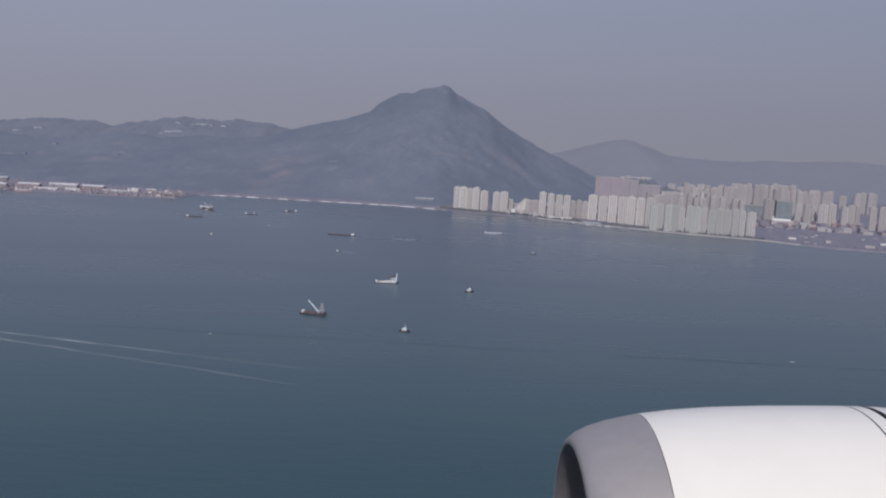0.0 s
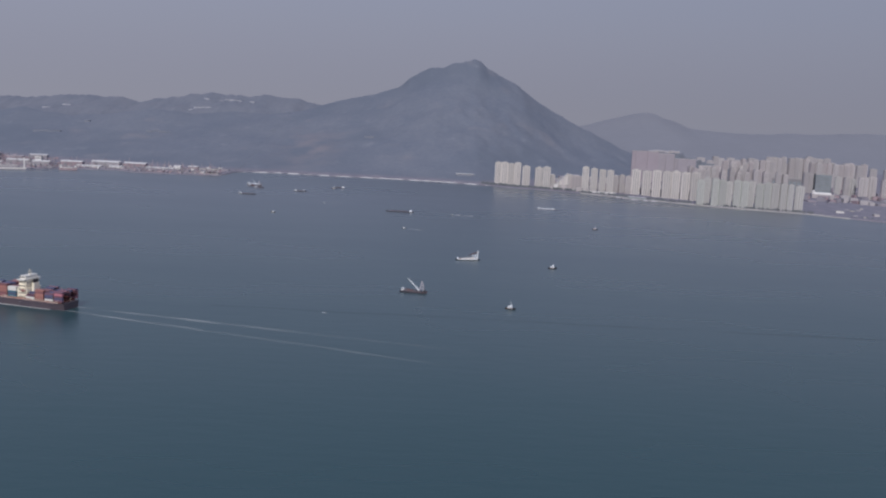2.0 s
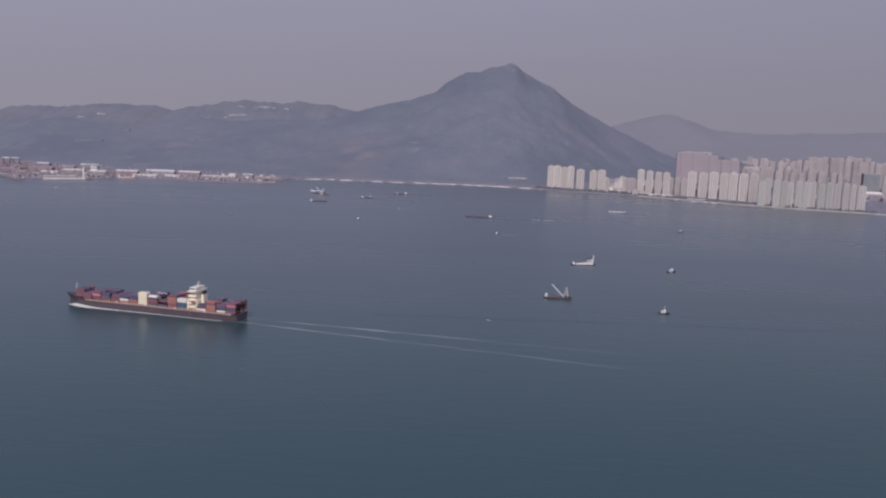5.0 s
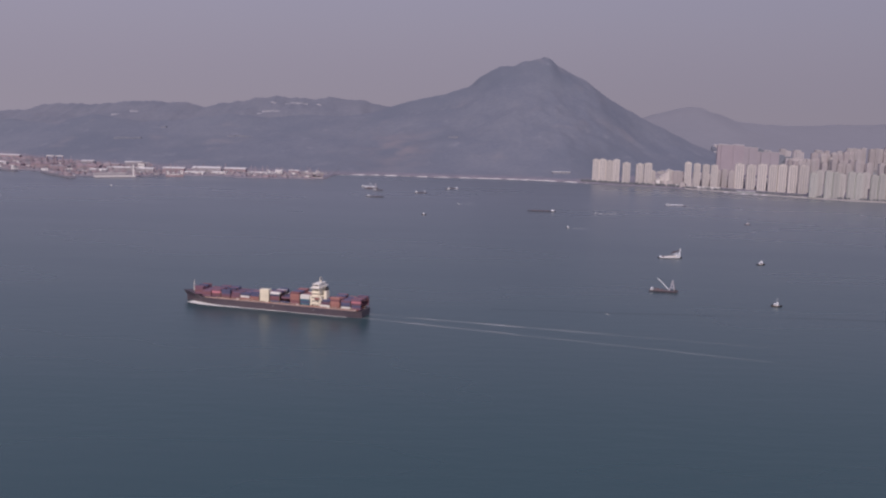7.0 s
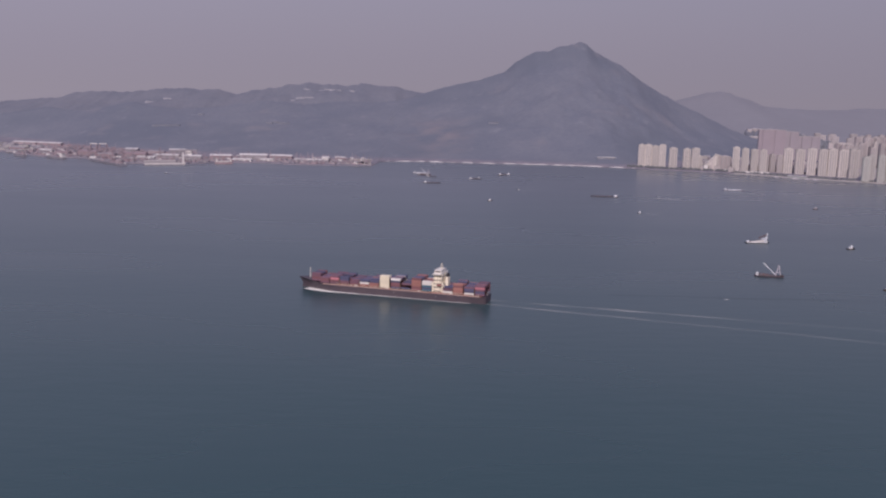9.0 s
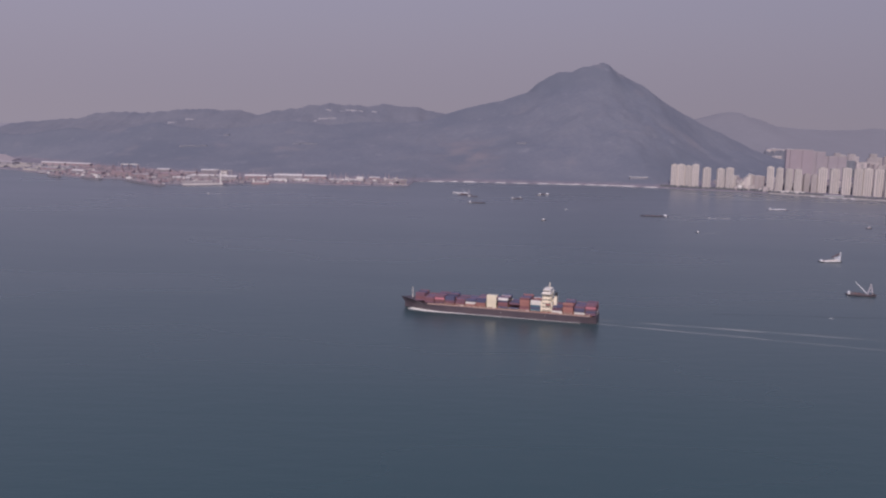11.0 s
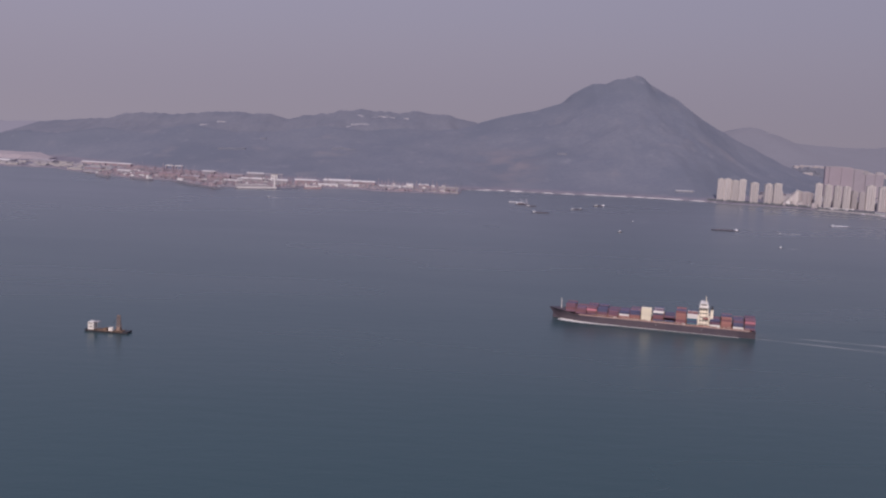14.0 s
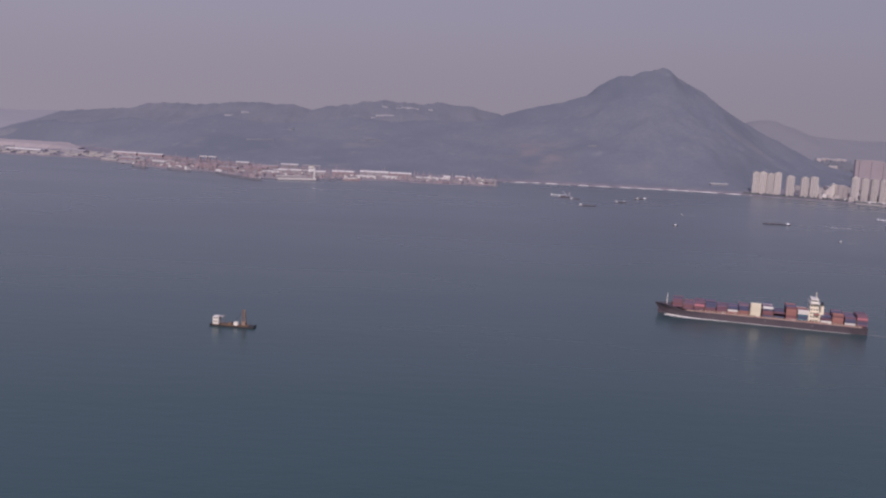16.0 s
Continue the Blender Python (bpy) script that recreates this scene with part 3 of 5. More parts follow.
    for dy in (-0.9, 0.9):
        rod(b, (31.6, dy, deck + 15.0), (32.0, dy * 0.3, deck + 18.6), 0.22, 0.12, 5)
    for z, w in ((16.0, 1.5), (17.2, 1.9), (18.4, 0.8)):
        box(b, 31.6, 32.2, -w, w, deck + z, deck + z + 0.3)
    part("radar_mast", b, CREAM, ship)
    b = box(B(), 26.6, 28.55, -2.6, 2.6, deck + 1.0, deck + 10.4, 0.15)
    fun = part("funnel", b, CREAM, ship, "cream funnel with a black top")
    part("funnel_cap", box(B(), 26.9, 28.3, -2.0, 2.0, deck + 10.4, deck + 12.6, 0.2), DARK, fun, "black funnel top")
    for side in (-1, 1):
        b = B()
        secs = []
        for k in range(7):
            u = k / 6
            r = 0.75 * math.sin(math.pi * (0.08 + 0.84 * u)) ** 0.6
            secs.append([(29.6 + 3.6 * u, side * 7.5 + r * math.cos(a), deck + 5.6 + r * math.sin(a)) for a in np.linspace(0, 2 * math.pi, 9)[:-1]])
        loft(b, secs)
        part("lifeboat", b, PAINTS["o"], ship, "orange enclosed lifeboat")
        b = B()
        for x in (30.2, 32.8):
            rod(b, (x, side * 6.6, deck + 5.2), (x, side * 8.2, deck + 7.2), 0.14, 0.1, 5)
        part("davit", b, WHITE, ship)
    for side in (-1, 1):
        b = B()
        for k in range(26):
            x = 4 + 4.0 * k
            rod(b, (x, side * (beam / 2 - 0.1), deck + 0.5), (x, side * (beam / 2 - 0.1), deck + 1.3), 0.05, 0.05, 4)
        box(b, 4, 104, side * (beam / 2 - 0.1) - 0.04, side * (beam / 2 - 0.1) + 0.04, deck + 1.25, deck + 1.33)
        part("rail", b, CREAM, ship, "pale deck rail")
    for k in range(9):
        x = 12 + 11.0 * k
        part("hatch_post", box(B(), x - 0.9, x + 0.9, beam / 2 - 1.1, beam / 2 - 0.5, deck, deck + 1.1), WHITE if k % 2 else DECK, ship)
    b = B()
    rod(b, (0.6, 0, deck), (0.2, 0, deck + 3.2), 0.08, 0.05, 5)
    part("flagstaff", b, WHITE, ship)
    b = B()
    for side in (-1, 1):
        box(b, L - 13.5, L - 12.4, side * 4.0 - 0.2, side * 4.0 + 0.2, 4.6, 5.8)
    part("anchor", b, DARK, ship)
    b = rod(B(), (L - 5.5, 0, fore - 0.2), (L - 5.5, 0, fore + 6.8), 0.32, 0.16)
    box(b, L - 5.8, L - 5.2, -1.3, 1.3, fore + 4.2, fore + 4.5)
    part("foremast", b, WHITE, ship)
    b = B()
    for side in (-1, 1):
        rod(b, (L - 9, side * 1.6, fore), (L - 9, side * 1.6, fore + 0.9), 0.7, 0.7, 10)
    part("windlass", b, RUSTY, ship)
    for x in (33.0, 62.0):
        part("fender_mark", box(B(), x, x + 0.6, beam / 2 - 0.02, beam / 2 + 0.05, 2.6, 3.2), CRANE_STEEL, ship, "small pale mark on the hull")
    return ship


ship = container_ship()


def strip(name, material, pts, z, label, category, kind="stuff", at=(0, 0, 0, 0)):
    """A ribbon of foam on the water; pts are x, y, half width."""
    b = B()
    last = None
    for i, (x, y, w) in enumerate(pts):
        px, py, _ = pts[max(0, i - 1)]
        qx, qy, _ = pts[min(len(pts) - 1, i + 1)]
        d = Vector((qx - px, qy - py)).normalized()
        pair = [b.verts.new((x - d.y * w, y + d.x * w, z)), b.verts.new((x + d.y * w, y - d.x * w, z))]
        if last:
            b.faces.new((last[0], last[1], pair[1], pair[0]))
        last = pair
    ob = part(name, b, material)
    ob.matrix_basis = pose(at[0], at[1], at[2], 0, 0, at[3])
    return tagged(ob, label, category, kind=kind)


SHIP_AT = (-314.0, 617.0, 0, 164.2)
hull_side = hull_sections(131.0, 16.8, 4.6, 7.0)
bow_pts = []
for k in range(25, 1, -1):
    x, wb, _ = hull_side[k][1]
    u = k / 26
    half = 0.75 + 0.4 * max(0.0, min(1.0, (u - 0.4) / 0.3)) + 2.2 * max(0.0, min(1.0, (u - 0.74) / 0.16)) * min(1.0, (1.0 - u) / 0.05 + 0.35)
    bow_pts.append((1.01 * x, 1.01 * wb + half - 0.2, half))
for side in (1, -1):
    strip("bow_wave", FOAM, [(x, side * y, w) for x, y, w in bow_pts[:9]], 0.12, "white foam curling off the ship's bow", "foam", at=SHIP_AT)
    strip("bow_wave", SIDE_FOAM, [(x, side * y, w) for x, y, w in bow_pts[8:]], 0.11, "thin broken foam along the ship's side", "foam", at=SHIP_AT)
for off, spread in ((6.0, 0.050), (-6.0, 0.040)):
    pts = []
    for i in range(40):
        d = i * 7.0
        pts.append((-d, off + (1 if off > 0 else -1) * d * spread + 0.8 * noise.noise(Vector((d * 0.05, off, 0))), 1.3 + 0.9 * abs(noise.noise(Vector((d * 0.03, off + 5, 0)))) + 0.004 * d))
    pts = [(x, y, w * min(1.0, (40 - k) / 14)) for k, (x, y, w) in enumerate(pts)]
    strip("ship_wake", WAKE_FOAM, pts[:16], 0.08, "thin pale wake line trailing astern", "wake", at=SHIP_AT)
    strip("ship_wake", FAINT, pts[15:], 0.07, "spent wake line fading far astern", "wake", at=SHIP_AT)


# ---- small craft ----
def small_hull(bm, L, beam, deck, sheer=0.4):
    secs = []
    for i in range(13):
        s = i / 12
        x = (s - 0.5) * L
        bb = beam / 2 * (0.85 + 0.15 * min(1, s / 0.2)) * (1 if s < 0.6 else max(0.04, 1 - ((s - 0.6) / 0.4) ** 2.2))
        top = deck + sheer * max(0, (s - 0.55) / 0.45) ** 2
        h = [(x, bb * 0.75, -0.6), (x, bb * 0.9, 0.0), (x + 0.04 * L * max(0, s - 0.6), bb, top)]
        secs.append(h + [(a, -c, d) for a, c, d in reversed(h)])
    return loft(bm, secs)


def lattice(bm, p, q, w, r, n):
    """A lattice boom from p to q, four chords with zigzag bracing."""
    p, q = Vector(p), Vector(q)
    d = (q - p).normalized()
    side = d.cross(Vector((0, 1, 0)) if abs(d.y) < 0.9 else Vector((1, 0, 0))).normalized()
    up = d.cross(side)
    ch = [side * w + up * w, side * w - up * w, -side * w - up * w, -side * w + up * w]
    for c in ch:
        rod(bm, p + c, q + c * 0.5, r, r, 5)
    for i in range(n):
        a, e = p + (q - p) * (i / n), p + (q - p) * ((i + 1) / n)
        ka, ke = 1 - 0.5 * i / n, 1 - 0.5 * (i + 1) / n
        for j in range(4):
            rod(bm, a + ch[j] * ka, e + ch[(j + 1) % 4] * ke, r * 0.7, r * 0.7, 4)


def crane_barge(x, y, turn):
    t = thing("crane_barge", "grey derrick barge with raised white boom and pale mast", "crane barge", x, y, 0, turn)
    part("hull", small_hull(B(), 21.6, 6.4, 1.0, 0.9), HULL, t, "dark hull with a raised bow")
    part("deck", box(B(), -8.0, 6.6, -2.6, 2.6, 0.95, 1.4, 0.15), DECK_GREY, t, "worn grey deck")
    b = B()
    lattice(b, (4.4, 0, 1.8), (-4.8, 0, 10.6), 0.30, 0.10, 10)
    part("boom", b, BOAT_WHITE, t, "slanting white lattice boom")
    b = B()
    for sy in (-1.5, 1.5):
        rod(b, (4.6, sy, 1.4), (6.6, sy * 0.35, 9.2), 0.26, 0.20, 6)
        rod(b, (8.4, sy, 1.4), (6.9, sy * 0.35, 9.2), 0.24, 0.18, 6)
    for z, w in ((3.6, 1.2), (6.2, 0.9), (9.0, 0.7)):
        box(b, 5.7 + 0.05 * z, 7.9 - 0.09 * z, -w, w, z, z + 0.3)
    part("mast", b, MAST_GREY, t, "pale lavender A-frame mast")
    part("winch_house", box(B(), 7.8, 9.7, -1.7, 1.7, 1.2, 2.4, 0.2), DARK, t)
    house = part("deckhouse", box(B(), -9.7, -7.9, -1.6, 1.6, 1.0, 2.9, 0.15), BOAT_WHITE, t, "small white deckhouse")
    part("window", box(B(), -9.3, -8.2, -1.66, -1.56, 1.9, 2.4), DARK, house)
    for cx, r, paint in ((-6.2, 1.1, DECK_GREY), (-4.0, 0.8, OXIDE), (-1.4, 0.7, OXIDE), (1.4, 0.6, DECK_GREY)):
        part("cargo", box(B(), cx - r, cx + r, -1.7, 1.7, 1.4, 1.4 + r, 0.3), paint, t)
    for sy in (-2.75, 2.75):
        part("rail", box(B(), -7.6, 3.4, sy - 0.06, sy + 0.06, 1.0, 1.6), DECK_GREY, t)
    b = rod(B(), (-4.8, 0, 10.6), (6.7, 0, 9.1), 0.05, 0.05, 4)
    rod(b, (6.7, 0, 9.1), (10.0, 0, 1.6), 0.05, 0.05, 4)
    part("stay", b, DARK, t)
    return t


def white_barge(x, y, turn):
    t = thing("work_barge", "white-railed sand barge with a white mast at one end", "barge", x, y, 0, turn)
    part("hull", small_hull(B(), 23.0, 6.6, 0.7, 0.5), DARK, t, "low dark hull")
    secs = []
    for k in range(9):
        u = k / 8
        h = 0.35 + 1.5 * u + 0.5 * abs(math.sin(2.6 * math.pi * u + 0.5))
        secs.append([(-7.6 + 13.4 * u, yy, zz) for yy, zz in ((-2.6, 0.8), (-1.2, 0.8 + h), (1.2, 0.8 + h * 0.9), (2.6, 0.8))])
    part("cargo", loft(B(), secs), SAND, t, "uneven heap of pale sand")
    for side in (-1, 1):
        part("rail", box(B(), -10.0, 8.2, side * 3.05 - 0.1, side * 3.05 + 0.1, 0.7, 1.35), BOAT_WHITE, t)
    part("prow_house", box(B(), -10.6, -8.8, -1.6, 1.6, 0.8, 2.5, 0.2), BOAT_WHITE, t)
    part("hatch", box(B(), -8.4, -6.6, -2.0, 2.0, 0.8, 1.6), OXIDE, t, "red-brown hatch")
    house = part("deckhouse", box(B(), 5.6, 9.2, -2.1, 2.1, 0.8, 3.2, 0.1), BOAT_WHITE, t)
    part("window", box(B(), 6.0, 8.8, -2.16, -2.06, 2.1, 2.7), DARK, house)
    b = rod(B(), (9.2, 0, 0.9), (9.5, 0, 9.6), 0.55, 0.34, 6)
    box(b, 8.7, 10.2, -0.5, 0.5, 7.6, 8.1)
    part("mast", b, BOAT_WHITE, t, "white upright mast")
    b = B()
    lattice(b, (9.2, 0, 7.9), (0.8, 0, 4.7), 0.30, 0.12, 7)
    part("boom", b, OXIDE, t, "red-brown lattice boom")
    b = B()
    lattice(b, (9.2, 0, 4.9), (3.4, 0, 4.0), 0.26, 0.12, 5)
    part("jib", b, BOAT_WHITE, t, "short white jib")
    part("stay", rod(B(), (9.5, 0, 9.4), (0.8, 0, 4.8), 0.05, 0.05, 4), DARK, t)
    return t


def tug(x, y, turn, s=1.0, mast=3.0, label="small white workboat with a dark hull", paint=None):
    paint = paint or BOAT_WHITE
    t = thing("workboat", label, "boat", x, y, 0, turn)
    part("hull", small_hull(B(), 8.2 * s, 2.8 * s, 0.9 * s, 0.5 * s), DARK, t)
    cabin = part("cabin", box(B(), -2.1 * s, 1.4 * s, -1.0 * s, 1.0 * s, 0.9 * s, 2.4 * s, 0.15), paint, t)
    part("window", box(B(), -1.6 * s, 0.9 * s, -1.03 * s, -0.97 * s, 1.5 * s, 1.95 * s), DARK, cabin)
    part("wheelhouse", box(B(), 0.0, 1.3 * s, -0.8 * s, 0.8 * s, 2.4 * s, 3.4 * s, 0.15), paint, t)
    part("mast", rod(B(), (0.2 * s, 0, 3.3 * s), (0.2 * s, 0, (3.3 + mast) * s), 0.2 * s, 0.1 * s, 6), paint, t)
    part("fender", box(B(), -3.4 * s, 2.0 * s, -1.42 * s, -1.31 * s, 0.35 * s, 0.8 * s), RUSTY, t)
    return t


def long_barge(x, y, turn, L, pale=False, tall=False):
    """A coastal barge, its wheelhouse near the stern and open holds before it."""
    t = thing("cargo_barge", ("pale" if pale else "low blue-grey") + " coastal barge with a white wheelhouse at the stern", "barge", x, y, 0, turn)
    w = L * 0.075
    part("hull", small_hull(B(), L, L * 0.19, 1.0, 0.7), HAZE_HULL if pale else BARGE, t)
    for k in range(3):
        x0 = -L * 0.26 + k * L * 0.22
        part("hatch", box(B(), x0, x0 + L * 0.18, -w, w, 0.95, 1.7, 0.25), BOAT_WHITE if pale else DECK_GREY, t)
    house = part("wheelhouse", box(B(), -L * 0.44, -L * 0.44 + 3.6, -w, w, 0.95, 2.7, 0.15), BOAT_WHITE, t)
    part("window", box(B(), -L * 0.44 + 0.4, -L * 0.44 + 3.2, -w - 0.05, -w + 0.05, 1.8, 2.3), DARK, house)
    part("mast", rod(B(), (-L * 0.40, 0, 2.6), (-L * 0.40, 0, 4.6), 0.16, 0.08, 5), MAST_GREY, t)
    if tall:
        part("foremast", rod(B(), (L * 0.30, 0, 1.0), (L * 0.30, 0, 5.0), 0.3, 0.15, 5), BOAT_WHITE, t, "white foremast")
        part("locker", box(B(), L * 0.24, L * 0.36, -1.2, 1.2, 1.0, 2.4, 0.15), BOAT_WHITE, t)
    return t


def dredger(x, y, turn):
    t = thing("dredger_barge", "flat black dredging barge with white cabin and ochre tower", "dredger", x, y, 0, turn)
    secs = []
    for xx, zz in ((-15.0, 1.5), (-13.5, 1.2), (0, 0.9), (12.0, 0.9), (15.0, 1.4)):
        k = 1.0 if abs(xx) < 14 else 0.85
        secs.append([(xx, 4 * k, -0.6), (xx, 4 * k, zz), (xx, -4 * k, zz), (xx, -4 * k, -0.6)])
    part("hull", loft(B(), secs), DARK, t, "low black pontoon hull")
    part("deck", box(B(), -12.5, 11.0, -3.4, 3.4, 0.85, 1.2), RUSTY, t)
    cab = part("cabin", box(B(), -13.2, -9.2, -2.6, 2.6, 1.1, 6.0), WHITE, t, "white two-storey cabin")
    for z in (2.6, 4.8):
        for xx in (-12.4, -10.9):
            part("window", box(B(), xx, xx + 0.9, -2.66, -2.58, z, z + 0.8), DARK, cab)
    part("awning", box(B(), -9.6, -6.0, -2.2, 2.2, 6.0, 6.3), CRANE_STEEL, t)
    b = B()
    for xx in (-9.0, -6.4):
        for yy in (-1.9, 1.9):
            rod(b, (xx, yy, 1.1), (xx, yy, 6.0), 0.1, 0.1, 5)
    part("post", b, CRANE_STEEL, t)
    part("tank", box(B(), 1.0, 4.0, -2.4, 0.6, 1.15, 3.2, 0.2), WHITE, t, "white deck tank")
    part("winch", box(B(), -3.0, -0.6, -1.6, 1.6, 1.15, 2.4, 0.2), RUSTY, t)
    b = B()
    lattice(b, (7.5, 0, 1.1), (7.3, 0, 11.4), 1.3, 0.2, 7)
    box(b, 6.2, 8.6, -1.1, 1.1, 1.1, 3.6)
    part("crane_tower", b, OCHRE, t, "ochre lattice tower")
    b = B()
    rod(b, (7.3, 0, 11.2), (1.5, 0, 3.4), 0.08, 0.08, 4)
    part("cable", b, DARK, t)
    return t


crane_barge(-92.2, 734.0, -15)
white_barge(-47.7, 906.0, 8)
tug(31.0, 881.0, 10, 1.0, 1.2)
tug(-19.0, 689.5, -20, 0.95, 3.2, "small dark workboat with a tall white mast")
tug(-120.0, 1113.0, 170, 0.6, 0.6, "small white launch under way")
strip("boat_wake", TRAIL, [(-114 + 2.6 * i, 1111 - 0.6 * i, 1.5 - 0.10 * i) for i in range(9)], 0.08, "thin white wake behind a launch", "wake")
tug(-64.0, 1272.0, 172, 0.4, 0.4, "small grey launch under way")
strip("boat_wake", TRAIL, [(-62 + 3.4 * i, 1273 + 0.4 * i + 0.6 * math.sin(i), 1.2 + 0.12 * i) for i in range(9)], 0.08, "thin white wake behind a launch", "wake")
tug(-246.0, 1346.0, 172, 0.4, 0.4, "small grey launch under way")
strip("boat_wake", TRAIL, [(-244 + 3.2 * i, 1347 + 0.4 * i + 0.5 * math.sin(i), 1.3 - 0.05 * i) for i in range(8)], 0.08, "faint wake behind a launch", "wake")
long_barge(-134.6, 1282.0, 180, 37.0)
long_barge(75.4, 1413.0, 4, 31.0, True)
tug(115.8, 1197.0, 5, 0.85, 0.3, "small dark fishing boat at anchor", MAST_GREY)
tug(-291.0, 1203.0, 0, 0.75, 0.6)
long_barge(-369.0, 1411.0, 0, 26.0)
long_barge(-303.5, 1495.0, 15, 20.0, False, True)
long_barge(-251.7, 1586.0, 165, 17.0)
crane_barge(-384.0, 1541.0, -10)
long_barge(-391.0, 1572.0, -5, 26.0, True)
long_barge(-372.0, 1515.0, -4, 16.0)
tug(-260.0, 1574.0, 0, 1.0, 0.6)
tug(-776.6, 1461.6, 175, 0.6, 0.5, "small white launch off the port")
strip("boat_wake", TRAIL, [(-772 + 2.6 * i, 1462 + 0.3 * i, 0.9) for i in range(6)], 0.08, "short white wake behind a launch", "wake")
barge = dredger(-710.5, 551.0, -8)
barge.scale = (0.86, 0.86, 0.9)


strip("boat_trail", SLICK, [(-23 - 2.6 * i, 690.5 + 0.6 * i + 0.6 * math.sin(i * 0.8), 1.0 - 0.03 * i) for i in range(14)], 0.06, "dark smooth trail behind a workboat", "trail")
strip("tide_line", SLICK, [(-230 + 14 * i, 650 + 0.02 * i + 3.0 * noise.noise(Vector((i * 0.23, 4, 0))), 1.6) for i in range(44)], 0.06, "thin dark tide line on the water", "tide line")
for x, y, s in ((-150.0, 645.0, 1.0), (255.0, 662.0, 1.2)):
    strip("whitecap", TRAIL, [(x - 1.6 * s + 0.8 * s * i, y + 0.5 * math.sin(i * 1.3), 0.9 * s * math.sin(0.5 + 0.55 * i)) for i in range(5)], 0.07, "small patch of white foam on the water", "whitecap")


# ---- waterfront towers ----
def tower(name, x, y, w, d, h, turn, wall, label, group, crown=2.2, z=1.8, bays=3):
    """A residential slab: stepped plan with recessed bays, window strips, parapet and a plant room."""
    t = thing(name, label, "apartment tower", x, y, z, turn, group)
    n = w * 0.14
    o = [(-w / 2, -d * 0.3), (-w / 2 + n, -d * 0.3), (-w / 2 + n, -d / 2), (-w * 0.09, -d / 2), (-w * 0.09, -d * 0.36), (w * 0.09, -d * 0.36), (w * 0.09, -d / 2),
         (w / 2 - n, -d / 2), (w / 2 - n, -d * 0.3), (w / 2, -d * 0.3), (w / 2, d * 0.3), (w / 2 - n, d * 0.3), (w / 2 - n, d / 2), (-w / 2 + n, d / 2), (-w / 2 + n, d * 0.3), (-w / 2, d * 0.3)]
    body = part("body", prism(B(), o, 0, h), wall, t)
    for k in range(bays):
        fx = (-0.26, 0.26, 0.0)[k] * w
        fy = -d / 2 if k < 2 else -d * 0.36
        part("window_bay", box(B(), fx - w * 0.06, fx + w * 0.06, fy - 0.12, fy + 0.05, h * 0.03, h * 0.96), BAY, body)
    part("parapet", prism(B(), [(a * 1.02, b * 1.02) for a, b in o], h, h + 0.7), ROOF, t)
    part("plant_room", box(B(), -w * 0.2, w * 0.2, -d * 0.28, d * 0.28, h + 0.7, h + 0.7 + crown * 0.7, 0.1), wall, t)
    return t


rng = random.Random(11)
FRONT = "towers along the waterfront"
BL = "beige high-rise apartment tower with vertical window bays"
GL = "grey high-rise apartment tower with vertical window bays"
for x, y, w, h in ((20.7, 1837.5, 12, 39.8), (32.9, 1833.6, 12.5, 40.8), (45, 1827.7, 12.5, 39.3), (57.1, 1820.7, 12, 40.9), (71.0, 1794.4, 14, 38.3), (93.5, 1782.5, 13, 37.8), (107.5, 1773.5, 13.5, 38.8)):
    tower("apartment_tower", x, y, w, w * 0.9, h + rng.uniform(-1.2, 1.2), rng.uniform(-14, 4), BEIGE, BL, FRONT, rng.uniform(0.6, 2.4))
for x, y, w, h in ((120.8, 1796.9, 10, 24.0), (152.2, 1786.2, 10, 26.5)):
    tower("apartment_block", x, y, w, 9, h, rng.uniform(-10, 0), (BEIGE, MUTED)[int(x) % 2], "pale apartment block stepping up behind the shore", "low blocks by the shore", 1.2)
t = thing("terraced_block", "white apartment block stepping down towards the shore", "apartment block", 136, 1780, 1.8, -8, "low blocks by the shore")
for k in range(7):
    h = 7.5 + 3.6 * k
    wing = part("step", box(B(), -12.5 + 3.5 * k, -9.0 + 3.5 * k, -6 + 0.7 * k, 6, 0, h), MUTED if k % 3 == 1 else BEIGE, t)
    part("terrace", box(B(), -12.6 + 3.5 * k, -8.9 + 3.5 * k, -6.2 + 0.7 * k, 6.1, h, h + 0.5), SHED_WHITE, wing, "white terrace slab")
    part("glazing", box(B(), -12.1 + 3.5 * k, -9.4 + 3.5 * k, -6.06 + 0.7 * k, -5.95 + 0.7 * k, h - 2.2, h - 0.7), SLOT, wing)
# wing walls reach low ground, shaped to fit the camera's view; trees hide them
t = thing("hill_estate", "long estate with pale roofs, its tall walls behind trees", "estate", 523, 2706, 2, 4)
for k in range(6):
    wing = part("wing", box(B(), -43 + 14.5 * k, -29.6 + 14.5 * k, -5, 5, 0, 44.5 + (k * 5) % 3), MUTED, t)
    part("roof", box(B(), -43.4 + 14.5 * k, -29.2 + 14.5 * k, -5.4, 5.4, 44.5 + (k * 5) % 3, 46.0 + (k * 5) % 3), MAST_GREY, wing, "pale flat roof")
t = thing("hillside_school", "small white building on the mountain's lower slope", "building", 430, 2470, height(430, 2470) - 3, 2, "buildings on the hills")
part("wall", box(B(), -11, 9, -4, 4, 0, 6.0), MUTED, t)
part("roof", box(B(), -11.5, 9.5, -4.5, 4.5, 6.0, 6.8), SHED_WHITE, t)
part("stair_tower", box(B(), 9, 13, -3, 3, 0, 8.0), MUTED, t)
